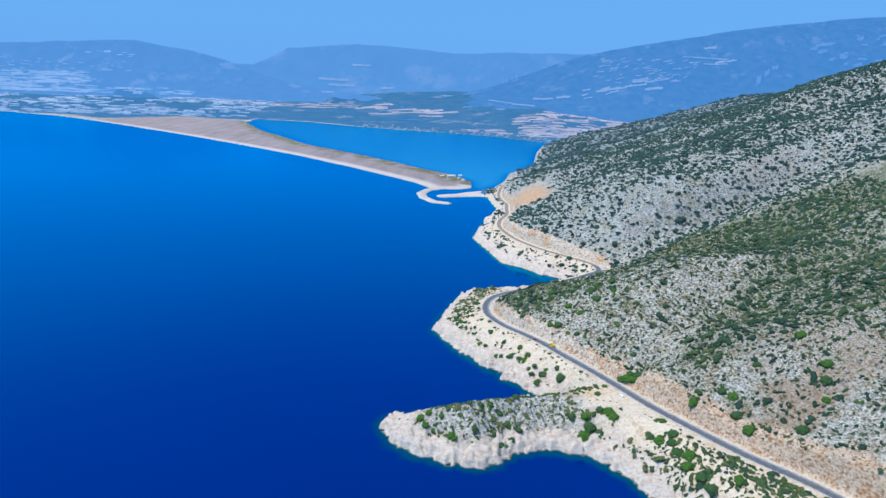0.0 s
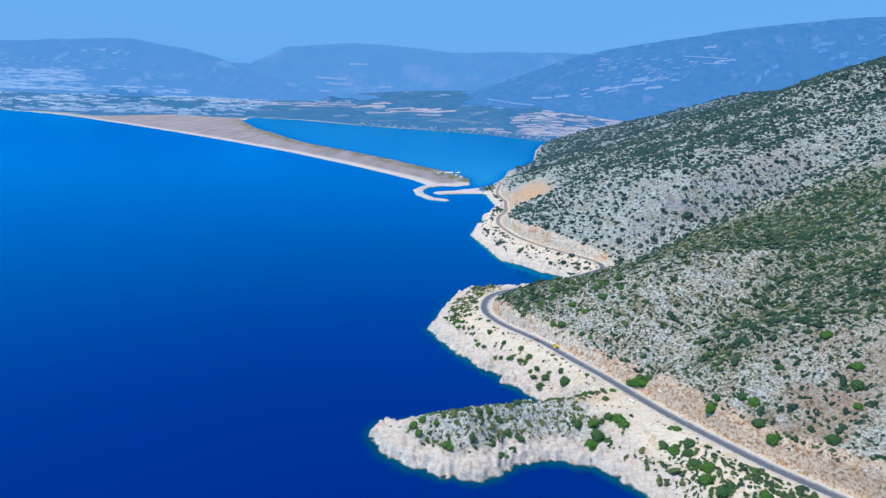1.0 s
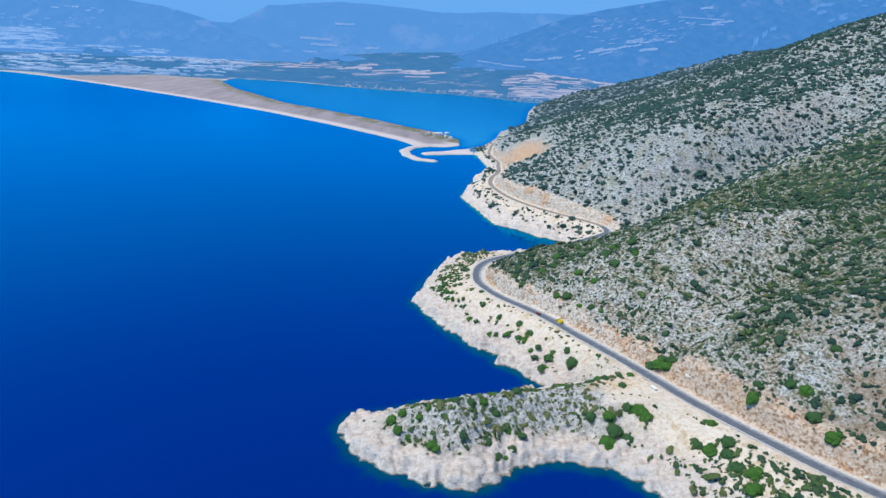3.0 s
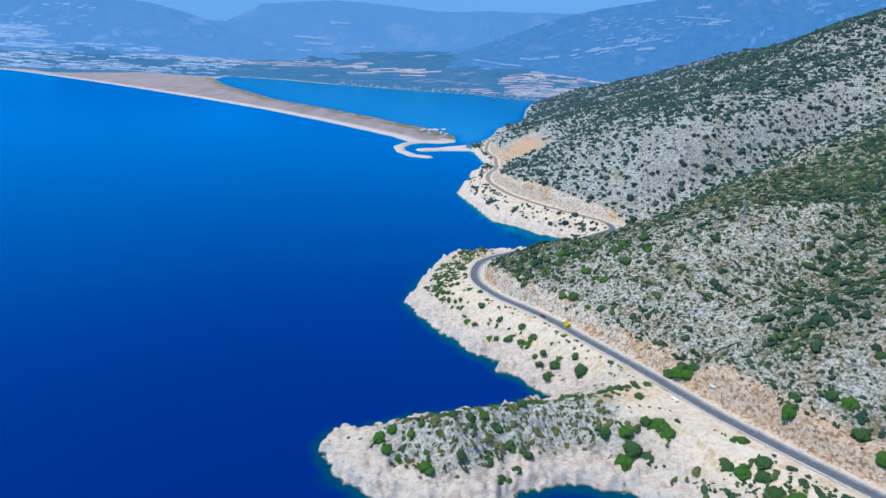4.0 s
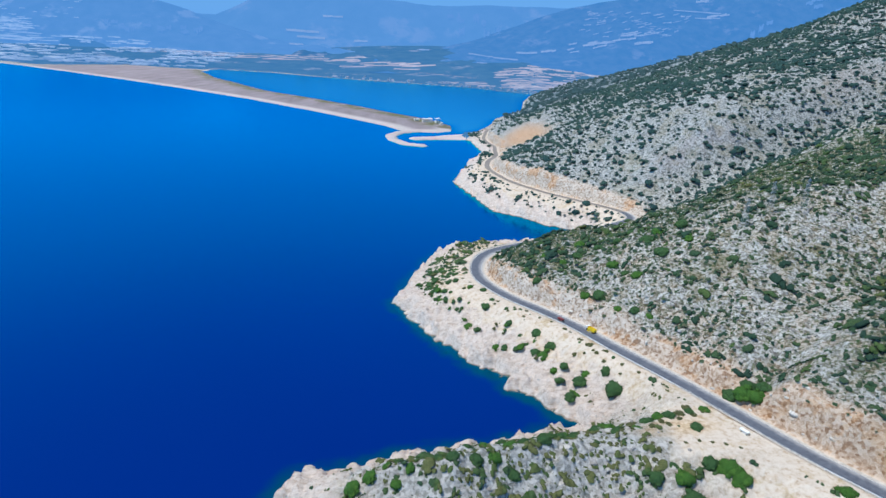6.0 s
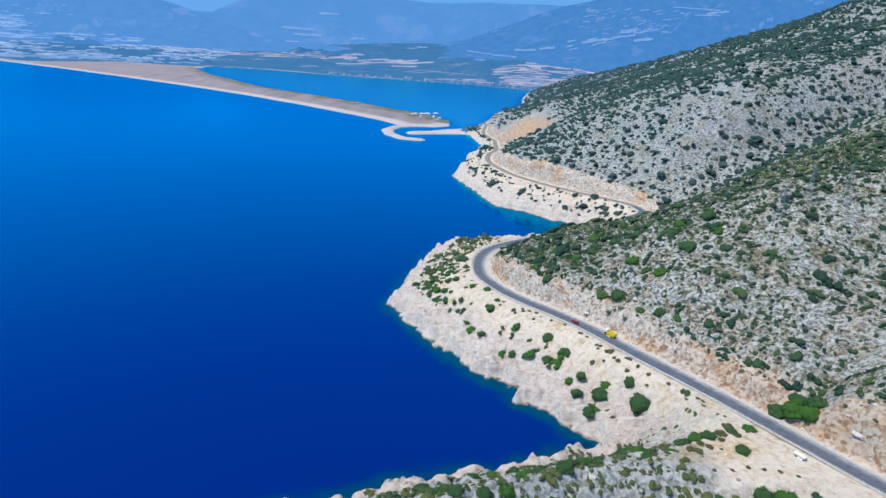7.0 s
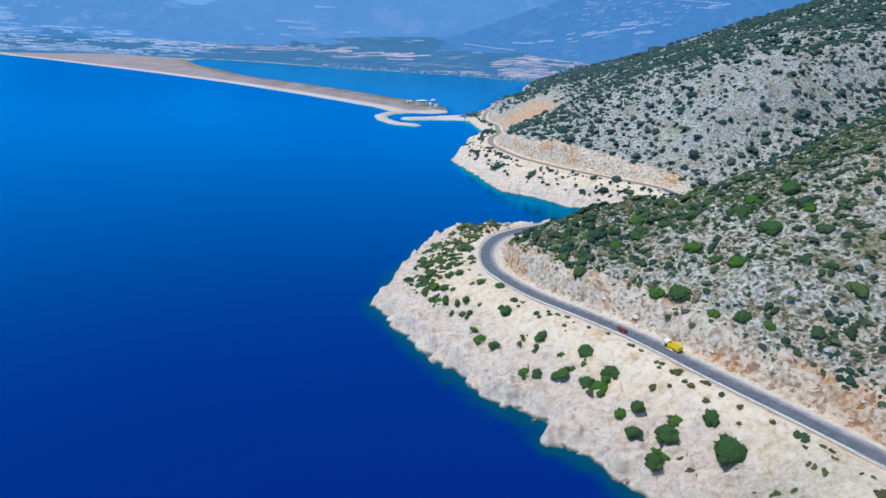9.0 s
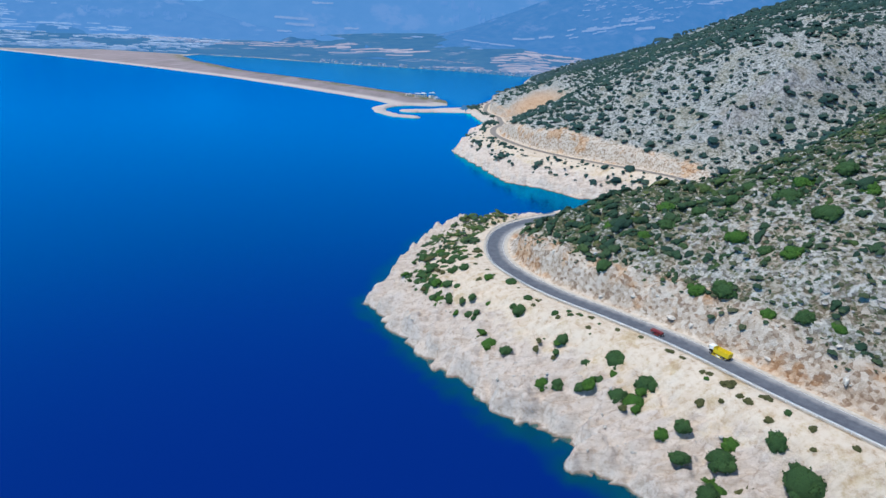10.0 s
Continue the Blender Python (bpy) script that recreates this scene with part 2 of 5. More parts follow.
def ground_material():
    m, nt, b = nodes_of("limestone ground")
    fine, mid, big = noise_of(nt, 0.55, 8, 0.7), noise_of(nt, 0.13, 6, 0.65), noise_of(nt, 0.022, 5, 0.6)
    # scree slope: grey limestone rubble, ochre soil and dry grass
    cells = node(nt, "TexVoronoi", feature="F1", Scale=0.95, Randomness=1.0)
    nt.links.new(node(nt, "NewGeometry").outputs["Position"], cells.inputs["Vector"])
    shade = node(nt, "SeparateColor")
    nt.links.new(cells.outputs["Color"], shade.inputs[0])
    lumps = calc(nt, "ADD", calc(nt, "MULTIPLY", shade.outputs[0], 0.34), calc(nt, "MULTIPLY", fine, 0.72))
    stone = ramp_of(nt, lumps, [(0.35, (0.18, 0.17, 0.155)), (0.45, (0.355, 0.345, 0.315)), (0.56, (0.53, 0.52, 0.49)), (0.69, (0.68, 0.665, 0.635))])
    soil = ramp_of(nt, lumps, [(0.37, (0.15, 0.12, 0.08)), (0.48, (0.36, 0.30, 0.23)), (0.62, (0.60, 0.535, 0.46))])
    slope = blend(nt, calc(nt, "MAXIMUM", step_of(nt, mid, 0.42, 0.54), attr(nt, "grey")), soil, stone)
    herbs = noise_of(nt, 0.85, 3, 0.6)
    slope = blend(nt, calc(nt, "MULTIPLY", step_of(nt, herbs, 0.53, 0.60), 0.8), slope, ramp_of(nt, mid, [(0.4, (0.085, 0.115, 0.045)), (0.6, (0.165, 0.17, 0.075))]))
    slope = blend(nt, calc(nt, "MULTIPLY", calc(nt, "MULTIPLY", attr(nt, "herb"), step_of(nt, herbs, 0.40, 0.50)), 0.85), slope, ramp_of(nt, fine, [(0.40, (0.045, 0.080, 0.036)), (0.60, (0.125, 0.145, 0.070))]))
    grass = ramp_of(nt, fine, [(0.38, (0.075, 0.085, 0.035)), (0.62, (0.20, 0.19, 0.085))])
    slope = blend(nt, calc(nt, "MULTIPLY", calc(nt, "MULTIPLY", step_of(nt, big, 0.52, 0.64), 0.6), step_of(nt, mid, 0.58, 0.42)), slope, grass)
    earth = ramp_of(nt, fine, [(0.36, (0.20, 0.125, 0.075)), (0.5, (0.36, 0.26, 0.18)), (0.62, (0.47, 0.40, 0.34))])
    slope = blend(nt, calc(nt, "MULTIPLY", attr(nt, "earth"), 0.9), slope, earth)
    slope = blend(nt, attr(nt, "cliff"), slope, ramp_of(nt, fine, [(0.38, (0.20, 0.15, 0.145)), (0.5, (0.42, 0.36, 0.35)), (0.63, (0.68, 0.63, 0.62))]))
    slab = ramp_of(nt, lumps, [(0.38, (0.29, 0.295, 0.275)), (0.50, (0.49, 0.485, 0.475)), (0.64, (0.64, 0.63, 0.62))])
    slope = blend(nt, calc(nt, "MULTIPLY", attr(nt, "slab"), 0.85), slope, slab)
    # Beyond the spur the rubble is tinted blue, haze put into its colour.
    hazed_talus = ramp_of(nt, lumps, [(0.36, (0.12, 0.142, 0.145)), (0.46, (0.245, 0.275, 0.28)), (0.58, (0.385, 0.41, 0.42)), (0.71, (0.51, 0.535, 0.545))])
    hazed_talus = blend(nt, calc(nt, "MULTIPLY", step_of(nt, noise_of(nt, 0.05, 5, 0.6), 0.50, 0.62), 0.55), hazed_talus, ramp_of(nt, fine, [(0.38, (0.18, 0.17, 0.10)), (0.62, (0.36, 0.33, 0.23))]))
    slope = blend(nt, calc(nt, "MULTIPLY", attr(nt, "grey"), 0.8), slope, hazed_talus)
    # Closed scrub above the lagoon, bluer still: more haze in the colour.
    hazed_scrub = ramp_of(nt, mid, [(0.40, (0.050, 0.085, 0.092)), (0.52, (0.16, 0.20, 0.225)), (0.62, (0.38, 0.43, 0.48))])
    slope = blend(nt, attr(nt, "hazed_scrub"), slope, hazed_scrub)
    # bleached shore rock and pale fill
    warp = node(nt, "Mapping")
    warp.inputs["Scale"].default_value, warp.inputs["Rotation"].default_value = (0.07, 0.50, 0.5), (0.2, 0.1, 0.14)
    nt.links.new(node(nt, "NewGeometry").outputs["Position"], warp.inputs[0])
    beds = noise_of(nt, 1.0, 7, 0.7, warp.outputs[0])
    cracks = node(nt, "TexVoronoi", feature="DISTANCE_TO_EDGE", Scale=0.55, Randomness=1.0)
    nt.links.new(blend(nt, 0.4, warp.outputs[0], noise_of(nt, 0.6, 4, 0.6)), cracks.inputs["Vector"])
    rock = ramp_of(nt, calc(nt, "ADD", calc(nt, "MULTIPLY", beds, 0.8), 0.32), [(0.54, (0.34, 0.26, 0.205)), (0.64, (0.54, 0.455, 0.395)), (0.76, (0.64, 0.56, 0.505))])
    rock = blend(nt, step_of(nt, fine, 0.50, 0.36), rock, (0.46, 0.37, 0.31))
    rock = blend(nt, calc(nt, "MULTIPLY", step_of(nt, cracks.outputs["Distance"], 0.05, 0.0), 0.26), rock, (0.26, 0.19, 0.14))
    pits = noise_of(nt, 1.3, 6, 0.75)
    rock = blend(nt, calc(nt, "MULTIPLY", step_of(nt, pits, 0.46, 0.36), 0.42), rock, (0.34, 0.26, 0.20))
    sand = ramp_of(nt, fine, [(0.34, (0.40, 0.295, 0.21)), (0.43, (0.555, 0.455, 0.355)), (0.54, (0.625, 0.54, 0.45))])
    ochre = ramp_of(nt, fine, [(0.38, (0.40, 0.29, 0.175)), (0.6, (0.55, 0.45, 0.315))])
    run = node(nt, "Mapping")                            # rain runs down the fill
    run.inputs["Scale"].default_value, run.inputs["Rotation"].default_value = (0.045, 0.40, 0.1), (0, 0, -0.62)
    nt.links.new(node(nt, "NewGeometry").outputs["Position"], run.inputs[0])
    runs = noise_of(nt, 1.0, 6, 0.65, run.outputs[0])
    sand = blend(nt, step_of(nt, mid, 0.52, 0.66), sand, ochre)
    sand = blend(nt, calc(nt, "MULTIPLY", step_of(nt, runs, 0.50, 0.64), 0.28), sand, (0.48, 0.35, 0.24))
    sand = blend(nt, calc(nt, "MULTIPLY", step_of(nt, runs, 0.48, 0.38), 0.3), sand, (0.63, 0.57, 0.50))
    reach = calc(nt, "ADD", attr(nt, "shore"), calc(nt, "MULTIPLY", calc(nt, "SUBTRACT", mid, 0.5), 26.0))
    pale = blend(nt, step_of(nt, reach, 14, 20), rock, sand)
    trodden = ramp_of(nt, fine, [(0.38, (0.36, 0.25, 0.14)), (0.5, (0.52, 0.38, 0.235)), (0.62, (0.64, 0.51, 0.36))])
    cut = ramp_of(nt, lumps, [(0.36, (0.27, 0.195, 0.145)), (0.46, (0.455, 0.37, 0.295)), (0.57, (0.56, 0.48, 0.405)), (0.70, (0.63, 0.565, 0.50))])
    rust = ramp_of(nt, lumps, [(0.36, (0.29, 0.15, 0.075)), (0.48, (0.46, 0.285, 0.17)), (0.64, (0.58, 0.42, 0.295))])
    cut = blend(nt, calc(nt, "MAXIMUM", step_of(nt, noise_of(nt, 0.075, 4, 0.6), 0.50, 0.60), attr(nt, "quarry")), cut, rust)
    wet = step_of(nt, attr(nt, "lift"), 0.7, 0.1)
    pale = blend(nt, calc(nt, "MULTIPLY", wet, 0.75), pale, (0.17, 0.125, 0.09))
    plain = ramp_of(nt, noise_of(nt, 0.012, 7, 0.65), [(0.36, (0.055, 0.085, 0.075)), (0.47, (0.10, 0.13, 0.11)), (0.56, (0.30, 0.27, 0.24)), (0.66, (0.46, 0.42, 0.39))])
    beach = ramp_of(nt, mid, [(0.3, (0.50, 0.44, 0.42)), (0.7, (0.60, 0.54, 0.52))])
    strand = node(nt, "Mapping")                         # old strand lines run along the bar
    strand.inputs["Scale"].default_value, strand.inputs["Rotation"].default_value = (0.035, 0.006, 0.1), (0, 0, 0.74)
    nt.links.new(node(nt, "NewGeometry").outputs["Position"], strand.inputs[0])
    lines = noise_of(nt, 1.0, 6, 0.65, strand.outputs[0])
    dune = ramp_of(nt, lines, [(0.32, (0.23, 0.195, 0.20)), (0.44, (0.285, 0.24, 0.25)), (0.58, (0.325, 0.275, 0.29)), (0.70, (0.38, 0.33, 0.34))])
    dune = blend(nt, calc(nt, "MULTIPLY", attr(nt, "fringe"), step_of(nt, noise_of(nt, 0.025, 5, 0.65), 0.40, 0.52)), dune, ramp_of(nt, fine, [(0.38, (0.10, 0.115, 0.055)), (0.62, (0.22, 0.205, 0.10))]))
    beach = blend(nt, calc(nt, "MAXIMUM", step_of(nt, attr(nt, "inner"), 16, 38), step_of(nt, attr(nt, "fringe"), 0.2, 0.6)), beach, dune)
    c = blend(nt, attr(nt, "pale"), slope, pale)
    c = blend(nt, attr(nt, "cut"), c, cut)
    c = blend(nt, attr(nt, "plain"), c, plain)
    c = blend(nt, attr(nt, "beach"), c, beach)
    c = blend(nt, calc(nt, "MULTIPLY", attr(nt, "soil"), 0.9), c, trodden)
    nt.links.new(c, b.inputs["Base Color"])
    b.inputs["Roughness"].default_value = 0.95
    b.inputs["Specular IOR Level"].default_value = 0.15
    firm = calc(nt, "SUBTRACT", 1.0, calc(nt, "MAXIMUM", calc(nt, "MULTIPLY", attr(nt, "cut"), 0.45), calc(nt, "MULTIPLY", attr(nt, "pale"), calc(nt, "ADD", 0.52, calc(nt, "MULTIPLY", step_of(nt, reach, 14, 20), 0.22)))))           # fill and bare rock lie smoother than the rubble
    bump_of(nt, b, calc(nt, "ADD", calc(nt, "MULTIPLY", firm, calc(nt, "ADD", calc(nt, "MULTIPLY", lumps, 1.3), noise_of(nt, 2.2, 5, 0.7))), calc(nt, "MULTIPLY", beds, 0.3)), 0.8)
    return m


def water_material():
    m, nt, b = nodes_of("sea water")
    nt.nodes.remove(b)
    tint = noise_of(nt, 0.004, 4, 0.5)
    deep = ramp_of(nt, tint, [(0.3, (0.0011, 0.0094, 0.122)), (0.7, (0.0013, 0.0118, 0.136))])
    c = blend(nt, step_of(nt, attr(nt, "depth"), 0.3, 9.0), (0.0016, 0.042, 0.066), deep)
    c = blend(nt, attr(nt, "lagoon"), c, (0.040, 0.185, 0.30))
    edge = calc(nt, "MULTIPLY", step_of(nt, attr(nt, "depth"), 0.42, 0.12), step_of(nt, noise_of(nt, 1.1, 5, 0.65), 0.44, 0.60))
    c = blend(nt, calc(nt, "MULTIPLY", edge, 0.45), c, (0.75, 0.78, 0.78))
    body = node(nt, "BsdfDiffuse")
    nt.links.new(c, body.inputs["Color"])
    film = node(nt, "Fresnel", IOR=1.6)
    gloss = node(nt, "BsdfGlossy", Roughness=0.12)
    nt.links.new(blend(nt, attr(nt, "lagoon"), blend(nt, step_of(nt, film.outputs[0], 0.05, 0.24), (0.01, 0.36, 0.97), (0.012, 0.60, 1.0)), (0.12, 0.74, 1.0)), gloss.inputs["Color"])
    ripple = node(nt, "Bump", Strength=0.24, Distance=0.12)
    nt.links.new(calc(nt, "ADD", noise_of(nt, 0.35, 5, 0.6), noise_of(nt, 1.6, 3, 0.6)), ripple.inputs["Height"])
    for n in (gloss, film):
        nt.links.new(ripple.outputs[0], n.inputs["Normal"])
    sea = node(nt, "MixShader")
    nt.links.new(calc(nt, "MINIMUM", calc(nt, "MULTIPLY", film.outputs[0], 1.62), 0.92), sea.inputs[0])
    nt.links.new(body.outputs[0], sea.inputs[1])
    nt.links.new(gloss.outputs[0], sea.inputs[2])
    clear = node(nt, "BsdfTransparent", Color=(0.40, 0.75, 0.78, 1))
    mix = node(nt, "MixShader")
    nt.links.new(calc(nt, "MAXIMUM", step_of(nt, attr(nt, "depth"), -0.3, 0.9), calc(nt, "MULTIPLY", edge, 0.5)), mix.inputs[0])
    nt.links.new(clear.outputs[0], mix.inputs[1])
    nt.links.new(sea.outputs[0], mix.inputs[2])
    nt.links.new(mix.outputs[0], nt.nodes["Material Output"].inputs[0])
    return m


def leaf_material(name, dark, light, scale=0.9):
    m, nt, b = nodes_of(name)
    rnd = node(nt, "NewGeometry").outputs["Random Per Island"]
    base = blend(nt, rnd, dark, light)
    c = blend(nt, step_of(nt, noise_of(nt, scale, 4, 0.7), 0.35, 0.65), blend(nt, 0.6, base, dark), base)
    twigs = noise_of(nt, 3.4, 5, 0.75)
    c = blend(nt, calc(nt, "MULTIPLY", step_of(nt, twigs, 0.50, 0.38), 0.42), c, (0.012, 0.026, 0.010))
    nt.links.new(c, b.inputs["Base Color"])
    b.inputs["Roughness"].default_value = 0.75
    b.inputs["Specular IOR Level"].default_value = 0.2
    bump_of(nt, b, twigs, 0.5)
    return m


def grained(name, a, b_, scale, roughness=0.85, bump=0.0, metallic=0.0):
    m, nt, b = nodes_of(name)
    n = noise_of(nt, scale, 6, 0.65)
    nt.links.new(ramp_of(nt, n, [(0.35, a), (0.65, b_)]), b.inputs["Base Color"])
    b.inputs["Roughness"].default_value, b.inputs["Metallic"].default_value = roughness, metallic
    if bump:
        bump_of(nt, b, n, bump)
    return m


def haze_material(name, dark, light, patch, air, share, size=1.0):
    """Far surfaces with haze painted in: part lit surface, part airlight as an even blue emission."""
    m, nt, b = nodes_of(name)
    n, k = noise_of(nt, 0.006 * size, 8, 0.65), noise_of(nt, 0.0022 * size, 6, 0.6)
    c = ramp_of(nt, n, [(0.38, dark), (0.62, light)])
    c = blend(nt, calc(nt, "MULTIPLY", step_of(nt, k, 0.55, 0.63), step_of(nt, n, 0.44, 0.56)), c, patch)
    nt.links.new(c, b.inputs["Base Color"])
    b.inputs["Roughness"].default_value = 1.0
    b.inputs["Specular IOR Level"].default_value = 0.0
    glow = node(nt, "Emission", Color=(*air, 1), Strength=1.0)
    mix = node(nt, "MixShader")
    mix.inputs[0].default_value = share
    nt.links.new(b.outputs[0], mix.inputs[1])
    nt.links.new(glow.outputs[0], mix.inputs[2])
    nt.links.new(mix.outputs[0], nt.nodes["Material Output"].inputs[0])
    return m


GROUND, WATER = ground_material(), water_material()
def asphalt_material():
    """Dark where the wheels run, pale with dust on the uphill side."""
    m, nt, b = nodes_of("asphalt")
    n = noise_of(nt, 0.5, 6, 0.65)
    dark = ramp_of(nt, n, [(0.35, (0.070, 0.080, 0.104)), (0.65, (0.115, 0.125, 0.152))])
    dusty = ramp_of(nt, n, [(0.35, (0.20, 0.20, 0.215)), (0.65, (0.31, 0.305, 0.31))])
    at = calc(nt, "ADD", attr(nt, "across"), calc(nt, "MULTIPLY", calc(nt, "SUBTRACT", n, 0.5), 1.2))
    nt.links.new(blend(nt, step_of(nt, at, 0.3, 2.6), dark, dusty), b.inputs["Base Color"])
    b.inputs["Roughness"].default_value = 0.9
    bump_of(nt, b, n, 0.02)
    return m


ASPHALT = asphalt_material()
DUSTY = grained("dusty far asphalt", (0.17, 0.15, 0.135), (0.27, 0.235, 0.205), 0.3, 0.9, 0.02)
GRAVEL = grained("gravel shoulder", (0.38, 0.34, 0.29), (0.56, 0.51, 0.45), 0.8, 0.95, 0.1)
PAINT = grained("road paint", (0.50, 0.50, 0.48), (0.72, 0.72, 0.70), 1.5, 0.8)


# ---- mesh helpers ----
def mesh_of(name, verts, faces, material, smooth_=False, layers=None):
    me = bpy.data.meshes.new(name)
    verts, faces = np.asarray(verts, np.float32), np.asarray(faces, np.int32)
    k = faces.shape[1]
    me.vertices.add(len(verts))
    me.vertices.foreach_set("co", verts.ravel())
    me.loops.add(faces.size)
    me.loops.foreach_set("vertex_index", faces.ravel())
    me.polygons.add(len(faces))
    me.polygons.foreach_set("loop_start", np.arange(len(faces), dtype=np.int32) * k)
    me.polygons.foreach_set("use_smooth", np.full(len(faces), smooth_))
    for key, v in (layers or {}).items():
        me.attributes.new(key, "FLOAT", "POINT").data.foreach_set("value", np.asarray(v, np.float32))
    me.materials.append(material)
    me.update(calc_edges=True)
    return me


def part(name, bm, material, parent, label=""):
    me = bpy.data.meshes.new(name)
    bm.to_mesh(me)
    bm.free()
    me.materials.append(material)
    ob = new(name, me)
    ob.parent = parent
    return tagged(ob, label)


def axis(stops):
    """Coordinates along one axis from (start, step) pairs, the step growing evenly between them."""
    out = [stops[0][0]]
    for (a, sa), (b, sb) in zip(stops[:-1], stops[1:]):
        while out[-1] < b:
            t = (out[-1] - a) / (b - a)
            out.append(out[-1] + sa * (1 - t) + sb * t)
    return np.array(out)


def sheet(xs, ys):
    gx, gy = np.meshgrid(xs, ys)
    n, k = len(xs), len(ys)
    i = (np.arange(k - 1)[:, None] * n + np.arange(n - 1)[None]).ravel()
    return gx.ravel(), gy.ravel(), np.stack([i, i + 1, i + n + 1, i + n], 1)


# ---- ground ----
gx, gy, quads = sheet(axis([(-5200, 160), (-2300, 60), (-700, 26), (-130, 9), (-48, 1.1), (-14, 0.85), (105, 0.85), (190, 1.1), (420, 3.5), (1000, 18), (5200, 200)]),
                      axis([(-700, 60), (180, 4), (270, 1.1), (380, 0.85), (520, 0.85), (760, 2.2), (1250, 5), (2500, 13), (3300, 20), (5200, 110)]))
gz, gd, gp, gr, glevel = shape(gx, gy)
wet_ok = gz[quads].max(1) > -12
quads = quads[wet_ok]
ar = np.abs(gr)
zone_pale = np.maximum(smooth(34, 18, gd + 5 * rough(gx, gy, 15, 3, 101)), np.where(gr < 0, smooth(46, 30, ar + 4 * rough(gx, gy, 14, 2, 103)), 0)) * (gd > -40)
pen = np.exp(-(((gx - 38) * 0.97 + (gy - 337) * 0.24) / 62) ** 4 - ((-(gx - 38) * 0.24 + (gy - 337) * 0.97) / 30) ** 4)
zone_pale = zone_pale * (1 - pen * smooth(-26, -12, gx) * smooth(9, 14, gd + 4 * rough(gx, gy, 12, 3, 105)))
pull_off = smooth(84, 94, gx + 3 * rough(gx, gy, 9, 2, 127)) * smooth(330, 340, gy) * smooth(372, 362, gy) * (gr < 0)
zone_pale = np.maximum(np.maximum(zone_pale, pull_off) * smooth(1350, 1120, gy), smooth(8.0, 6.0, ar))
zone_cut = np.where(gr > 0, smooth(4.5, 6, ar) * smooth(18.5, 12, ar + 6 * rough(gx, gy, 18, 3, 107)), 0) * smooth(1300, 1000, gy)
quarry = np.exp(-(((gx - 141) / 34) ** 2 + ((gy - 1022) / 76) ** 2) ** 2) * smooth(4, 12, gr + 4 * rough(gx, gy, 20, 2, 109))
zone_cut = np.maximum(zone_cut, quarry)
on_plain = (gp > 0) & (gz < 400) & (gp * 0 + gd < 30)
zone_plain = np.where(on_plain, smooth(60, 220, gp), 0)
zone_beach = np.where(on_plain & (gd < 0) & (gx < -0.62 * (gy - 1250) + 190), smooth(700, 450, gp + 560 * smooth(-1200, -1750, gx)) * smooth(3130, 2980, gy + 60 * rough(gx, gy, 200, 2, 119)), 0)
lagoon_side = nearest(gx, gy, np.array(BAR_LAGOON[8:], float))[0]
soil = np.exp(-(((gx - 95 - 0.9 * (gy - 351)) / 16) ** 2 + ((gy - 351) / 5.0) ** 2) ** 2) * smooth(-0.5, 0.1, rough(gx, gy, 7, 3, 125))
tracks = np.exp(-((gy - 345.5 - 0.10 * (gx - 95)) / 0.9) ** 2) * smooth(70, 80, gx) * smooth(118, 108, gx)      # wheel tracks across it
soil = soil * (1 - 0.8 * tracks)
# grey: bare stone beyond the spur, and how much haze tint it takes
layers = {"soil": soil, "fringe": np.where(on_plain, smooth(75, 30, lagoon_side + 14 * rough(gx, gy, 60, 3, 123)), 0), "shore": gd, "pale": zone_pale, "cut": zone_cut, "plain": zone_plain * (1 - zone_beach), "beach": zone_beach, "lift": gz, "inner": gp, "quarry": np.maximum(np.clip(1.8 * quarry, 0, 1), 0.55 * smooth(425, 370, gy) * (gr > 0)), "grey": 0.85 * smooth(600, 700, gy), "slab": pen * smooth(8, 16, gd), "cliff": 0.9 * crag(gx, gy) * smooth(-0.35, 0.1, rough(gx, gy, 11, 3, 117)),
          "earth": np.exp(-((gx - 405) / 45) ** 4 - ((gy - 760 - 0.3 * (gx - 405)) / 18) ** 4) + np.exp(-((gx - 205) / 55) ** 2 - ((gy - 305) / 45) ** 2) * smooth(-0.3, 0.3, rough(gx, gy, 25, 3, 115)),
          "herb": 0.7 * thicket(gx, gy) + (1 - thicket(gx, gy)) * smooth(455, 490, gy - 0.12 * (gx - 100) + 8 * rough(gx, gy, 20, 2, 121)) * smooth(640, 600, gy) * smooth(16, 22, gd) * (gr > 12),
          # scrub cover with painted haze tint, stronger with distance
          "hazed_scrub": 0.85 * smooth(1050, 1500, gy) * smooth(10, 40, gd)}
beyond = ((gp > -2) & (gd < 10) & (zone_beach < 0.3))[quads].all(1)
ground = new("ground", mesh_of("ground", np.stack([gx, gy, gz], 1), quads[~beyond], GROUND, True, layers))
tagged(ground, "rocky limestone hillside, bleached shore and sandy bar", "ground", kind="structure")
# Airlight colour that the far materials emit in place of real haze.
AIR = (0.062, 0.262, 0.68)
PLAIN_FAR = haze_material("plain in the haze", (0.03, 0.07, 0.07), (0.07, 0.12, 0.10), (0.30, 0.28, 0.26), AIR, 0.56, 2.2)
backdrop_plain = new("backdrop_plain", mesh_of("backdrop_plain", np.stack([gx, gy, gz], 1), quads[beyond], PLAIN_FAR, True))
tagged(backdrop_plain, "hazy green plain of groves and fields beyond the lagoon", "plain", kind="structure")

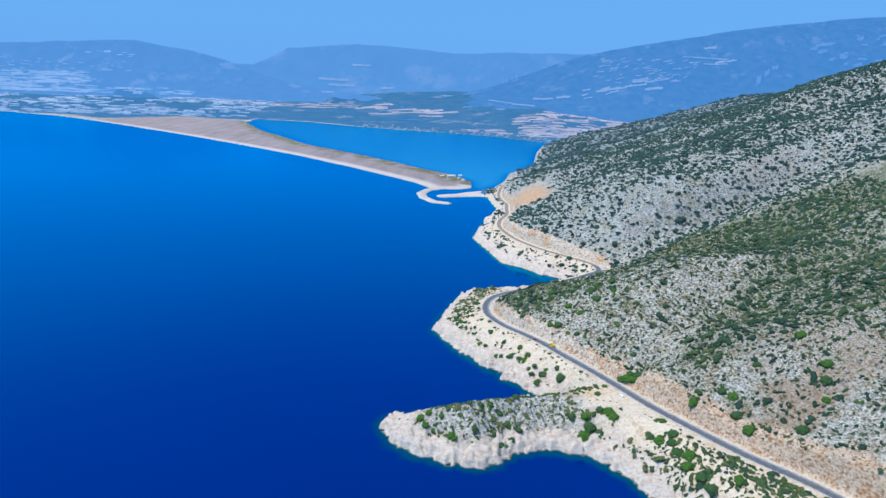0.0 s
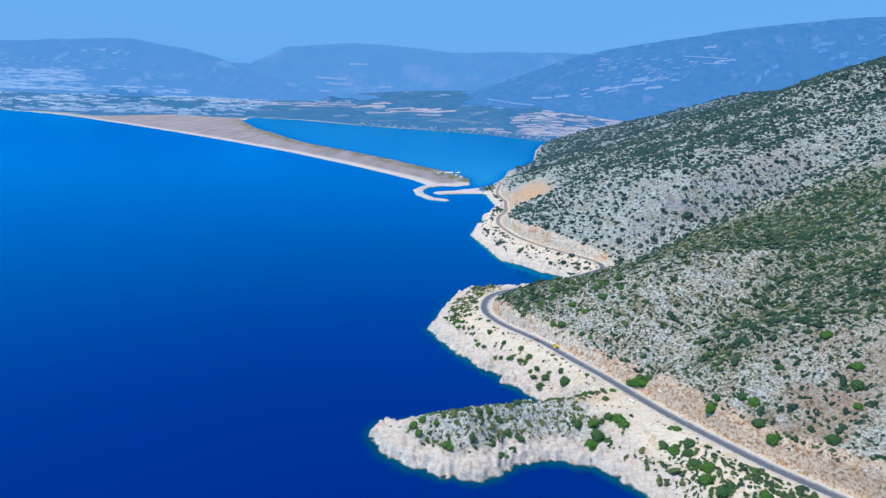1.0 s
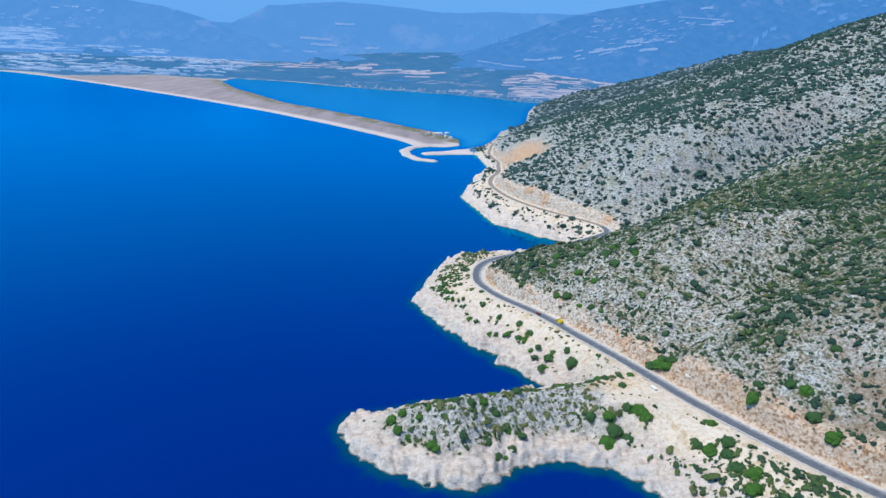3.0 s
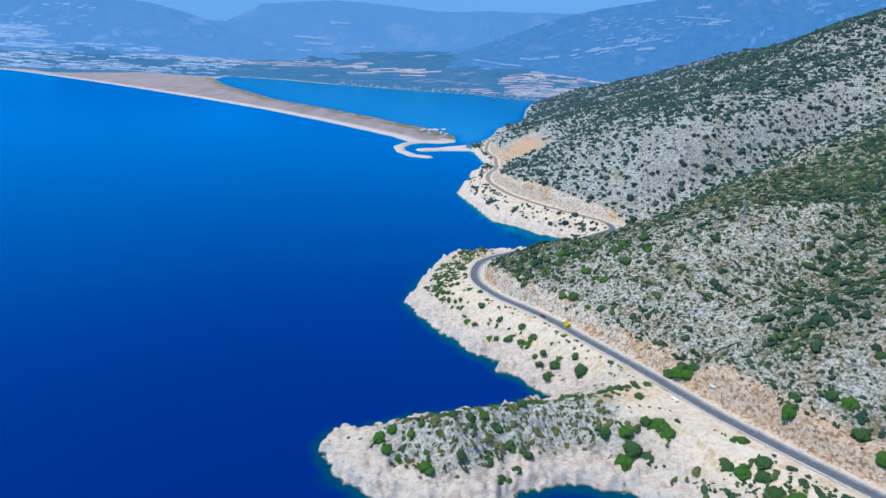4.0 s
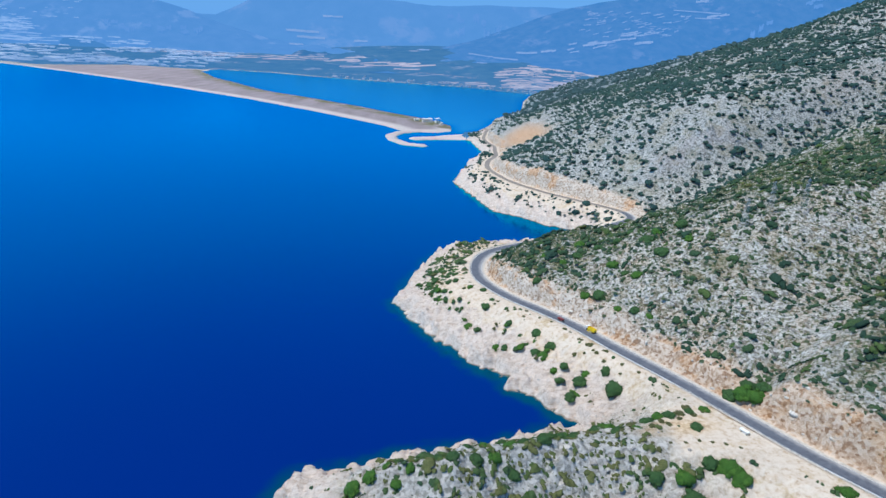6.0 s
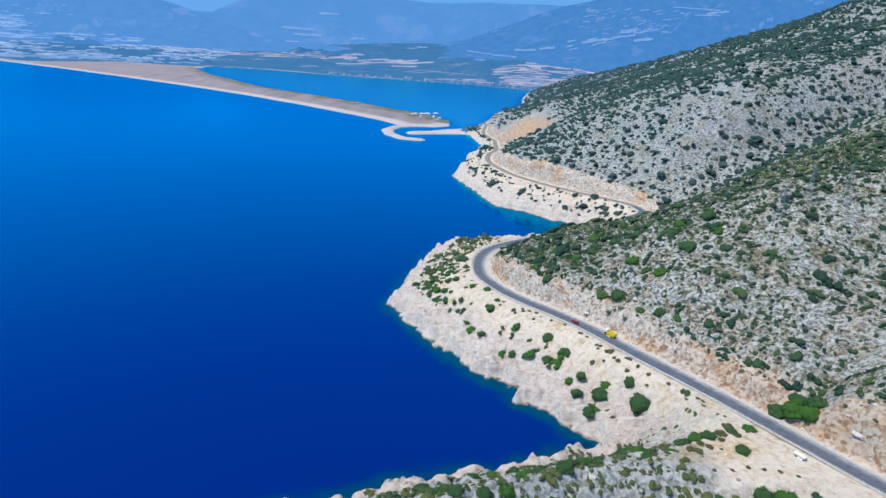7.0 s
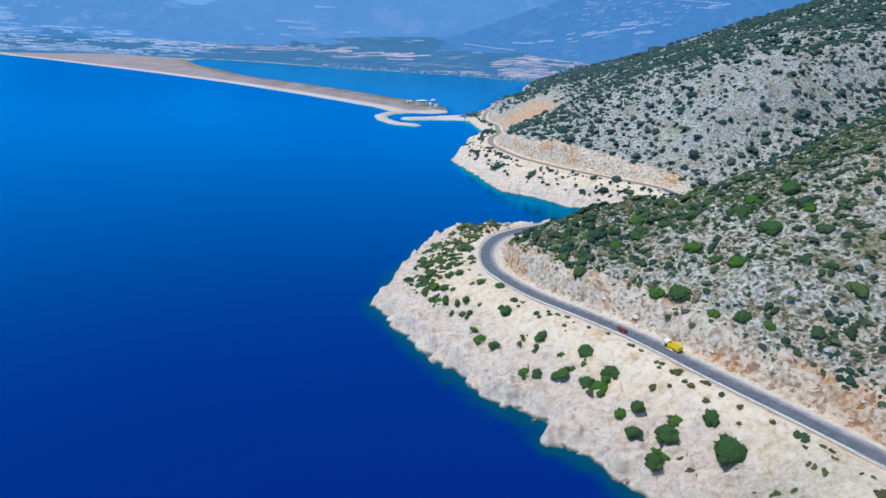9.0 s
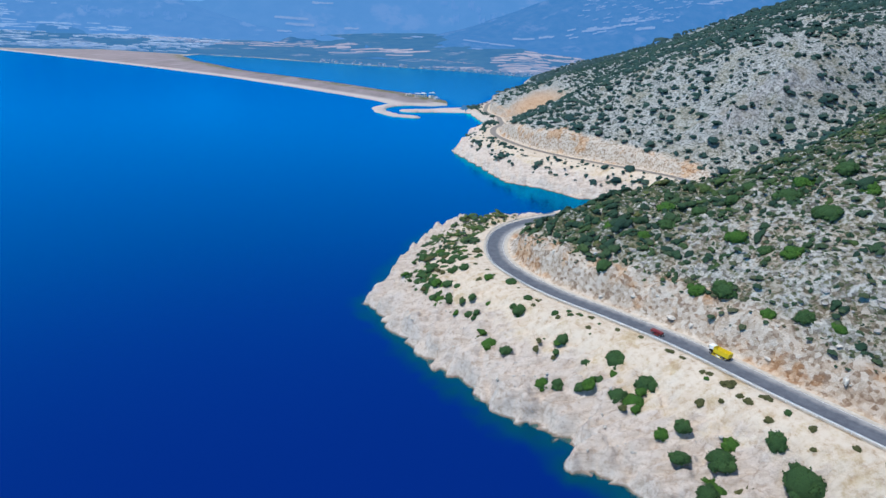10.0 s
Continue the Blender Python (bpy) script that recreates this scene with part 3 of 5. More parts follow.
# ---- sea and lagoon ----
wx, wy, wq = sheet(axis([(-5200, 300), (-700, 60), (-120, 8), (-50, 1.8), (75, 1.8), (140, 4.0), (460, 40), (5200, 300)]),
                   axis([(-700, 60), (200, 8), (285, 1.9), (520, 1.9), (660, 3.5), (1300, 12), (2600, 60), (5200, 300)]))
wz = shape(wx, wy)[0]
lagoon = signed(wx, wy, np.array(BAR_LAGOON + [(44, 1258), (64, 1240)] + SHORE_C[19:], float))
wq = wq[wz[wq].min(1) < 1.5]
water = new("water", mesh_of("water", np.stack([wx, wy, np.zeros(len(wx))], 1), wq, WATER, True, {"depth": -wz, "lagoon": smooth(-10, 30, lagoon)}))
tagged(water, "calm deep blue sea, turquoise along the rocks", "sea", kind="structure")

# ---- far mountains ----
LEFT_HILL = [(-500, 40), (-200, 46), (0, 43), (100, 50), (235, 56), (330, 43), (400, 25), (450, 7), (520, -12), (700, -30)]
BACK_RANGE = [(-400, 40), (300, 25), (440, 22), (460, 30), (500, 50), (620, 61), (740, 56), (784, 51), (850, 55), (1000, 58), (1150, 60), (1400, 60)]
RIGHT_RANGE = [(700, -40), (860, 2), (950, 38), (1000, 56), (1060, 69), (1195, 93), (1212, 98), (1300, 111), (1400, 124), (1500, 134), (1568, 147), (1800, 185), (2100, 190)]


RAY = 784 / math.tan(radians(36.9))
SURFACES = []


def far_range(name, label, crest, depth, reach, material, seed, folds=95):
    """A range with its crest at the given depth. Crest rows: bearing (784 is due north) and rise above 213 m, both as shares of the distance times RAY."""
    def surface(c, r):
        up = np.interp(c, [q[0] for q in crest], [q[1] for q in crest])
        up = up + 2.2 * rough(c, c * 0 + seed, 60, 4, seed + 3, 0.6)
        top = 213 + up / RAY * depth
        y = depth + r * reach
        x = (c - 784) / RAY * depth * (1 + 0.10 * r)
        fall = (1 - np.abs(r)) ** 1.15
        crumple = rough(x, y, 420, 5, seed, 0.55)
        z = 15 + (top - 15) * fall + crumple * folds * np.minimum(fall, 1 - fall) * 2 + 5 * rough(x, y, 120, 3, seed + 5) * (fall > 0.02)
        return x, y, z

    cols, rows = np.arange(crest[0][0], crest[-1][0], 5.0), np.linspace(-1, 1, 60)
    c, r = np.meshgrid(cols, rows)
    x, y, z = surface(c.ravel(), r.ravel())
    n, q = len(cols), len(rows)
    i = (np.arange(q - 1)[:, None] * n + np.arange(n - 1)[None]).ravel()
    ob = new(name, mesh_of(name, np.stack([x, y, z], 1), np.stack([i, i + 1, i + n + 1, i + n], 1), material, True))
    SURFACES.append((z.reshape(q, n), depth, reach, cols[0], cols[-1]))
    return tagged(ob, label, "mountains", kind="structure")


def on_range(col, row):
    """The nearest place on the far ranges in a direction from the flight's start."""
    best = None
    for z, depth, reach, c0, c1 in SURFACES:
        r = np.linspace(-1, 1, 60)[:30]
        y = depth + r * reach
        c = 784 + (col - 784) * y / (depth * (1 + 0.10 * r))
        if c.min() < c0 or c.max() > c1 - 10:
            continue
        i = (c - c0) / 5.0
        j = i.astype(int)
        tall = z[np.arange(30), j] * (1 - i + j) + z[np.arange(30), j + 1] * (i - j)
        over = RAY * (tall - 213) / y - row
        hit = np.where(over >= 0)[0]
        if len(hit) and hit[0] > 0:
            k = hit[0]
            f = over[k] / (over[k] - over[k - 1])
            at = y[k] * (1 - f) + y[k - 1] * f
            if best is None or at < best[1]:
                best = ((col - 784) / RAY * at, at - 6, tall[k] * (1 - f) + tall[k - 1] * f + 5)
    return best


def clearings(name, label, spots, material, category):
    """Pale plots that lie on the far slopes: column, row, width, depth and slant of each, by bearing and rise as the crests."""
    vs, fs, at = [], [], 0
    h = np.random.default_rng(len(spots))
    for col, row, wide, deep, slant in spots:
        u = np.linspace(-0.5, 0.5, 6)
        edge = h.uniform(0.35, 1.2, (2, 6))
        rim = [on_range(col + q * wide, row + q * slant - deep * 0.5 * e) for q, e in zip(u, edge[0])] + [on_range(col + q * wide, row + q * slant + deep * 0.5 * e) for q, e in zip(u, edge[1])]
        if any(p is None for p in rim) or np.ptp([p[1] for p in rim]) > 500:
            continue
        vs += rim
        i = np.arange(5)
        fs.append(np.stack([i, i + 1, i + 7, i + 6], 1) + at)
        at += 12
    return tagged(new(name, mesh_of(name, np.array(vs), np.concatenate(fs), material, False)), label, category, kind="stuff")


# Each range's haze is a blue glow in its own material.
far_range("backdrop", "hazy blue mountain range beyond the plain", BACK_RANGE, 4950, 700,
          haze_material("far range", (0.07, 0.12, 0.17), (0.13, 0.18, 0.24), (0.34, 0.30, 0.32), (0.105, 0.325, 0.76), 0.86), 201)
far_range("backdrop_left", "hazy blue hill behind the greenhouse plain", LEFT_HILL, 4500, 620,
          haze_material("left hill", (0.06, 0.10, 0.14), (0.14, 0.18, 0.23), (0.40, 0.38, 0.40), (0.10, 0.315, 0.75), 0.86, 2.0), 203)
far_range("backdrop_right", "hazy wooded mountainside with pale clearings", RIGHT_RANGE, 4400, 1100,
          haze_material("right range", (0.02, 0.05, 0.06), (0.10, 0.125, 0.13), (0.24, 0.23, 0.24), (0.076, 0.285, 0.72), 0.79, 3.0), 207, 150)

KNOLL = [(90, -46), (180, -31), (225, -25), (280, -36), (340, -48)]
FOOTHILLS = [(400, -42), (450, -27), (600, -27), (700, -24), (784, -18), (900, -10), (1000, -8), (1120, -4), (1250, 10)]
# Knoll and foothills emit blue too, as painted haze.
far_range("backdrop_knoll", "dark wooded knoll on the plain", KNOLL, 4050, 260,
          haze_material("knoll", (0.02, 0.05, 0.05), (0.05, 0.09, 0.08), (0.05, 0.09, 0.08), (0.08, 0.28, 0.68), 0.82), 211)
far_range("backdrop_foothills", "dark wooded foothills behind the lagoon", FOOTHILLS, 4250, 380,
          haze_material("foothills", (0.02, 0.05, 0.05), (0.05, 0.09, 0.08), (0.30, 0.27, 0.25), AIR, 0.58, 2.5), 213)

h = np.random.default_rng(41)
# These plots glow blue in part, standing in for the air before them.
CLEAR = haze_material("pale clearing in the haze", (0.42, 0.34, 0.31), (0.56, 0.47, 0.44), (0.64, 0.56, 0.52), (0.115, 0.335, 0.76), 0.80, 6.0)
FILM_FAR = haze_material("greenhouse film in far haze", (0.50, 0.53, 0.58), (0.66, 0.69, 0.73), (0.74, 0.76, 0.80), (0.115, 0.335, 0.76), 0.77, 6.0)
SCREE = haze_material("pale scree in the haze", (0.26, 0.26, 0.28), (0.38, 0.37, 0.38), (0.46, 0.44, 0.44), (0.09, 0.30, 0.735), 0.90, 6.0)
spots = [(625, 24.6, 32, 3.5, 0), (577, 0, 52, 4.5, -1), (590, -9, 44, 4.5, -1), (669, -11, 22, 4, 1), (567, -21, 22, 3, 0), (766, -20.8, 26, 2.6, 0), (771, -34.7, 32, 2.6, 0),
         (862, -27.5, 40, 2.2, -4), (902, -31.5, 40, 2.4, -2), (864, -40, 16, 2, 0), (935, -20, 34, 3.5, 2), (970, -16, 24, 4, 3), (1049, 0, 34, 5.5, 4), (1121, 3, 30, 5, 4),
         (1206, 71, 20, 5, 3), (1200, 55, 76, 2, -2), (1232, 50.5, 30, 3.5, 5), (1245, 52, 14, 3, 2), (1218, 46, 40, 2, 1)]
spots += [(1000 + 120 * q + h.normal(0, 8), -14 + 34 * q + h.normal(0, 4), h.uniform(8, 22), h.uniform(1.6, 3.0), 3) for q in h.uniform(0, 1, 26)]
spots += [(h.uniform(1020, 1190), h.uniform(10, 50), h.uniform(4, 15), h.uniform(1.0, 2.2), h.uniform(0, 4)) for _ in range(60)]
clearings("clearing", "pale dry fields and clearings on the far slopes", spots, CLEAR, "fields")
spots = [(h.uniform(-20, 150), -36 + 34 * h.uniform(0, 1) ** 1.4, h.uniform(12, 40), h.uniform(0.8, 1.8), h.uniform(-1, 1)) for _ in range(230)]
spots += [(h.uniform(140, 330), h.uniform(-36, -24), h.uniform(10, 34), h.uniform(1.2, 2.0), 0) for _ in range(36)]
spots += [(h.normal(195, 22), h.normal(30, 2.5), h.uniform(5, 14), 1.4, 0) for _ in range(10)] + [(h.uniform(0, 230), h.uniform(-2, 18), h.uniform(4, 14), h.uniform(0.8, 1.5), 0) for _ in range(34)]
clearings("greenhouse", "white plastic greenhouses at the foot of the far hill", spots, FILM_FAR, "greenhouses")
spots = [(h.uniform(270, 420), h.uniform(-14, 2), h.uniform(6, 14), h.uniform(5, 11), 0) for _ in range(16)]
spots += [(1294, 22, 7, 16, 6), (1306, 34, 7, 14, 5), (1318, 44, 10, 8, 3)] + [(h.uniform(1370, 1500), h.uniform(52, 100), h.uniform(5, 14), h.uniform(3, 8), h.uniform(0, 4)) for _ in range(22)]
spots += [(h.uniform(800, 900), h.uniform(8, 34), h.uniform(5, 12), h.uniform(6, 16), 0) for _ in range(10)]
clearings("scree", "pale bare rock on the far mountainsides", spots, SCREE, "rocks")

# ---- coast road ----
def ribbon(line, left, right, lift, name, material, parent=None):
    """A strip along the road between two offsets from its middle."""
    t = np.gradient(line[:, :2], axis=0)
    t /= np.linalg.norm(t, axis=1)[:, None]
    side = np.stack([t[:, 1], -t[:, 0]], 1)
    rows = [np.column_stack([line[:, :2] + side * o, line[:, 2] + lift]) for o in np.linspace(left, right, 5)]
    v = np.concatenate(rows)
    n = len(line)
    i = np.arange(n - 1)
    f = np.concatenate([np.stack([i + k * n, i + 1 + k * n, i + 1 + (k + 1) * n, i + (k + 1) * n], 1)[:, ::-1] for k in range(4)])
    ob = new(name, mesh_of(name, v, f, material, True, {"across": np.repeat(np.linspace(left, right, 5), n)}))
    ob.parent = parent
    return ob


bend = ROADLINE[ROADLINE[:, 1] < 652]
beyond_bend = ROADLINE[ROADLINE[:, 1] > 649]
road = tagged(ribbon(bend, -3.6, 3.3, 0.10, "road", ASPHALT), "worn grey asphalt two-lane coast road", "road", kind="structure")
tagged(ribbon(beyond_bend, -2.9, 2.9, 0.095, "roadway", DUSTY, road), "dusty brown-grey asphalt beyond the bend")
tagged(ribbon(bend, 3.3, 4.7, 0.085, "shoulder", GRAVEL, road), "dusty gravel shoulder")
tagged(ribbon(bend, -4.5, -3.6, 0.085, "shoulder", GRAVEL, road), "pale gravel shoulder")
tagged(ribbon(bend, -3.35, -3.17, 0.106, "edge_line", PAINT, road), "worn white edge line")
tagged(ribbon(bend, 2.90, 3.06, 0.106, "edge_line", PAINT, road), "worn white edge line")

# ---- shrubs ----
def leafy(name, stops):
    m, nt, b = nodes_of(name)
    tone = calc(nt, "ADD", attr(nt, "tone"), calc(nt, "MULTIPLY", calc(nt, "SUBTRACT", noise_of(nt, 1.1, 4, 0.7), 0.5), 0.35))
    c = ramp_of(nt, tone, stops)
    c = blend(nt, step_of(nt, noise_of(nt, 3.0, 3, 0.7), 0.40, 0.62), blend(nt, 0.45, c, (0.015, 0.028, 0.015)), c)
    nt.links.new(c, b.inputs["Base Color"])
    b.inputs["Roughness"].default_value, b.inputs["Specular IOR Level"].default_value = 0.8, 0.15
    bump_of(nt, b, noise_of(nt, 3.2, 4, 0.75), 0.45)
    return m


SCRUB = leafy("maquis scrub", [(0.0, (0.026, 0.062, 0.044)), (0.30, (0.038, 0.086, 0.046)), (0.55, (0.062, 0.112, 0.048)), (0.80, (0.084, 0.140, 0.042)), (1.0, (0.15, 0.16, 0.060))])
SCRUB_LOW = leafy("low cushion plants", [(0.0, (0.040, 0.082, 0.048)), (0.45, (0.070, 0.112, 0.060)), (0.72, (0.105, 0.128, 0.068)), (1.0, (0.175, 0.155, 0.10))])
# Bluer greens for the far slopes: haze mixed into the leaf colour.
SCRUB_HAZE = leafy("haze-tinted scrub above the lagoon", [(0.0, (0.022, 0.060, 0.072)), (1.0, (0.055, 0.100, 0.105))])
SCRUB_FAR_HAZE = leafy("haze-tinted maquis far off", [(0.0, (0.021, 0.060, 0.062)), (0.5, (0.033, 0.082, 0.074)), (1.0, (0.064, 0.108, 0.086))])
DARK_LEAF = leaf_material("dark green leaves", (0.032, 0.080, 0.028), (0.072, 0.145, 0.042), 1.5)
BRIGHT_LEAF = leaf_material("fresh green leaves", (0.038, 0.108, 0.016), (0.092, 0.195, 0.030), 1.5)
OLIVE_LEAF = leaf_material("dry olive leaves", (0.070, 0.078, 0.030), (0.15, 0.15, 0.06), 1.5)
TWIG = grained("grey bark", (0.09, 0.07, 0.05), (0.18, 0.15, 0.12), 3.0, 0.95)
G = (1 + 5 ** 0.5) / 2
ICO_V = np.array([(-1, G, 0), (1, G, 0), (-1, -G, 0), (1, -G, 0), (0, -1, G), (0, 1, G), (0, -1, -G), (0, 1, -G), (G, 0, -1), (G, 0, 1), (-G, 0, -1), (-G, 0, 1)]) / math.sqrt(1 + G * G)
ICO_F = np.array([(0, 11, 5), (0, 5, 1), (0, 1, 7), (0, 7, 10), (0, 10, 11), (1, 5, 9), (5, 11, 4), (11, 10, 2), (10, 7, 6), (7, 1, 8),
                  (3, 9, 4), (3, 4, 2), (3, 2, 6), (3, 6, 8), (3, 8, 9), (4, 9, 5), (2, 4, 11), (6, 2, 10), (8, 6, 7), (9, 8, 1)])

TOP_F = np.array([f for f in ICO_F if ICO_V[f, 2].mean() > -0.5])
CAP_F = np.array([f for f in ICO_F if ICO_V[f, 2].mean() > -0.15])         # the underside of a low plant is never open to view


def finer(v, f):
    """Each triangle in four, on the unit ball."""
    v, seen, out = [tuple(p) for p in v], {}, []

    def mid(a, b):
        key = (min(a, b), max(a, b))
        if key not in seen:
            p = (np.array(v[a]) + np.array(v[b])) / 2
            v.append(tuple(p / np.linalg.norm(p)))
            seen[key] = len(v) - 1
        return seen[key]
    for a, b, c in f:
        ab, bc, ca = mid(a, b), mid(b, c), mid(c, a)
        out += [(a, ab, ca), (b, bc, ab), (c, ca, bc), (ab, bc, ca)]
    return np.array(v), np.array(out)


def clumps(rng, n, fine=False, spread=0.66, jag=0.34, faces=TOP_F, big=1.0):
    """A low uneven mound of leaf clumps, about one metre in radius, its foot at zero."""
    base_v, base_f = finer(ICO_V, ICO_F) if fine else (ICO_V, faces)
    vs, fs = [], []
    for k in range(n):
        a, q = rng.uniform(0, 2 * math.pi), math.sqrt(rng.uniform(0, 1)) * spread
        size = rng.uniform(0.24, 0.54) * (1.1 - 0.4 * q) * big if n > 1 else 0.85
        h = rng.uniform(0.12, 0.50) * (1 - 0.75 * q * q)
        if n > 8 and k < 2:
            q, size, h = 0.12, 0.62, 0.22
        v = base_v * (1 + rng.uniform(-jag, jag, (len(base_v), 1))) * size * np.array([1, 1, 0.85])
        vs.append(v + np.array([math.cos(a) * q, math.sin(a) * q, h]))
        fs.append(base_f + k * len(base_v))
    return np.concatenate(vs), np.concatenate(fs)


def scatter(name, label, kinds, x, y, z, r, tone, material, category, rng, squash=1.0, rounded=True, lean=False):
    """Many small plants or stones, as one mesh."""
    vs, fs, ts, at = [], [], [], 0
    tilt_x = np.clip((shape(x + 1.5, y)[0] - shape(x - 1.5, y)[0]) / 3, -0.8, 0.8) * 0.8 if lean else np.zeros(len(x))
    tilt_y = np.clip((shape(x, y + 1.5)[0] - shape(x, y - 1.5)[0]) / 3, -0.8, 0.8) * 0.8 if lean else np.zeros(len(x))
    pick = rng.integers(0, len(kinds), len(x))
    for k, (v, f) in enumerate(kinds):
        i = np.where(pick == k)[0]
        if not len(i):
            continue
        a = rng.uniform(0, 2 * math.pi, len(i))[:, None]
        sx, sy = rng.uniform(0.72, 1.45, (2, len(i), 1))
        vx, vy = v[None, :, 0] * sx, v[None, :, 1] * sy
        h = rng.uniform(0.75, 1.15, (len(i), 1)) * squash
        p = np.stack([(vx * np.cos(a) - vy * np.sin(a)) * r[i, None] + x[i, None], (vx * np.sin(a) + vy * np.cos(a)) * r[i, None] + y[i, None],
                      v[None, :, 2] * h * r[i, None] + z[i, None]], 2)
        p[:, :, 2] += (p[:, :, 0] - x[i, None]) * tilt_x[i, None] + (p[:, :, 1] - y[i, None]) * tilt_y[i, None]
        vs.append(p.reshape(-1, 3))
        fs.append((f[None] + (np.arange(len(i)) * len(v))[:, None, None] + at).reshape(-1, 3))
        ts.append(np.repeat(tone[i], len(v)))
        at += len(i) * len(v)
    ob = new(name, mesh_of(name, np.concatenate(vs), np.concatenate(fs), material, rounded, {"tone": np.concatenate(ts)}))
    return tagged(ob, label, category, kind="stuff")


rng = np.random.default_rng(7)


def strew(x0, x1, y0, y1, step):
    """A jittered grid of places on the plan, with the ground's height and zones."""
    x, y = np.meshgrid(np.arange(x0, x1, step), np.arange(y0, y1, step))
    x = x.ravel() + rng.uniform(-0.5, 0.5, x.size) * step
    y = y.ravel() + rng.uniform(-0.5, 0.5, y.size) * step
    z, d, p, rr, _ = shape(x, y)
    k = x < 0.80 * y + 25                                # the slope beyond stays out of every view
    return x[k], y[k], z[k], d[k], rr[k]


def on_spit(x, y):
    return np.exp(-(((x - 38) * 0.97 + (y - 337) * 0.24) / 62) ** 4 - ((-(x - 38) * 0.24 + (y - 337) * 0.97) / 30) ** 4)


def ridge_top(x, y):
    """The spur's crest, where the scrub closes up."""
    return smooth(444, 478, y - 0.12 * (x - 100)) * smooth(640, 600, y)


# the rocky spit of land and the shore below the road
x, y, z, d, rr = strew(-45, 230, 190, 640, 2.45)
gaps = rough(x, y, 26, 3, 301) + 0.5 * rough(x, y, 7, 2, 303)
spit = on_spit(x, y) * smooth(-22, -13, x)
apron = smooth(425, 445, y) * smooth(500, 480, y) * smooth(14, 20, d)
want = np.where(d > 8, np.maximum(0.035 + 0.10 * (gaps > 0.35) + apron * (0.03 + 0.12 * (gaps > 0.15)), spit * (1.1 + 0.5 * gaps) * smooth(9, 13, d)), 0.0) * (1 - 0.93 * smooth(76, 86, x) * smooth(330, 337, y) * smooth(372, 364, y))
head = smooth(458, 482, y) * smooth(60, 45, x) * (rr < -5) * smooth(10, 13, d) * smooth(38, 30, d + 16 * smooth(505, 470, y))      # the point below the bend
want = np.maximum(want, head * (0.92 + 0.7 * gaps))
south = smooth(318, 296, y) * smooth(60, 100, x) * (rr < -8) * (d > 8)
want = np.maximum(want, south * (0.85 + 0.6 * gaps))
ok = (rng.uniform(0, 1, len(x)) < want) & (rr < -6.5) & (z > 2)
x, y, z, d, rr = x[ok], y[ok], z[ok], d[ok], rr[ok]
r = np.clip(np.exp(rng.normal(0.05, 0.42, len(x))) * (1 + 0.35 * rough(x, y, 60, 2, 311)), 0.4, 2.6) * np.where((y > 465) & (x < 50), 1.35, 1.0) * np.where((y < 315) & (x > 70), 1.3, 1.0)
tone = np.clip(0.58 + 0.24 * rng.normal(0, 1, len(x)) + 0.35 * rough(x, y, 50, 2, 313) + 0.25 * on_spit(x, y), 0, 1)
# those beside the road stand as shrubs of their own
own = (x > -5) & (y > 385) & (y < 545)
own &= np.cumsum(own) <= 120
single = list(zip(x[own], y[own], z[own], r[own], tone[own]))
def domed(n):
    """A mound of finer clumps, open below."""
    v, f = clumps(rng, n, True, 0.60, 0.26, big=0.95)
    return v, f[v[f][:, :, 2].mean(1) > 0.08]


NEAR_KINDS = [domed(n) for n in (3, 4, 5, 3, 4, 5, 3, 4)]
SMALL_KINDS = [clumps(rng, n, spread=0.52, faces=CAP_F) for n in (2, 3, 4, 3, 3)]
k = ~own
scatter("scrub", "green shrubs over the rocky spit and shore", NEAR_KINDS[:2] + SMALL_KINDS, x[k], y[k], z[k] - 0.15, r[k] * np.where(on_spit(x[k], y[k]) > 0.4, 1.12, 1.15), tone[k], SCRUB, "shrubs", rng, 0.9, lean=True)
# near slope: scattered large shrubs, closing up along the crest
x, y, z, d, rr = strew(40, 420, 190, 640, 3.5)
gaps = rough(x, y, 30, 3, 305) + 0.4 * rough(x, y, 9, 2, 307)
want = (0.50 + 0.80 * gaps + 1.1 * ridge_top(x, y) + 0.4 * np.exp(-((x - 180) / 60) ** 2 - ((y - 375) / 55) ** 2) + 1.0 * thicket(x, y))
ok = (rng.uniform(0, 1, len(x)) < want) & (rr > 11.5 + 4 * rough(x, y, 12, 2, 309)) & (d > 20)
x, y, z = x[ok], y[ok], z[ok]
r = np.clip(np.exp(rng.normal(0.22, 0.52, len(x))) * (1 + 0.42 * ridge_top(x, y) + 0.4 * thicket(x, y)), 0.5, 3.9)
tone = np.clip(0.25 + 0.26 * rng.normal(0, 1, len(x)) + 0.3 * rough(x, y, 40, 2, 313), 0, 1)
k = (r > 1.9) & (x < 300)
scatter("scrub", "rounded dark green maquis shrubs on the near slope", NEAR_KINDS, x[k], y[k], z[k] - 0.15, r[k], tone[k], SCRUB, "shrubs", rng, 0.85, lean=True)
k = ~k
scatter("scrub", "small dark green shrubs between the larger ones", SMALL_KINDS, x[k], y[k], z[k] - 0.15, r[k] * 1.1, tone[k], SCRUB, "shrubs", rng, 0.85, lean=True)
x, y, z, d, rr = strew(30, 330, 230, 620, 1.75)
want = 0.40 + 0.75 * rough(x, y, 22, 3, 315) + 0.6 * ridge_top(x, y) + 0.3 * thicket(x, y)
ok = (rng.uniform(0, 1, len(x)) < want) & (rr > 9.5 + 4 * rough(x, y, 12, 2, 309)) & (d > 16)
x, y, z = x[ok], y[ok], z[ok]
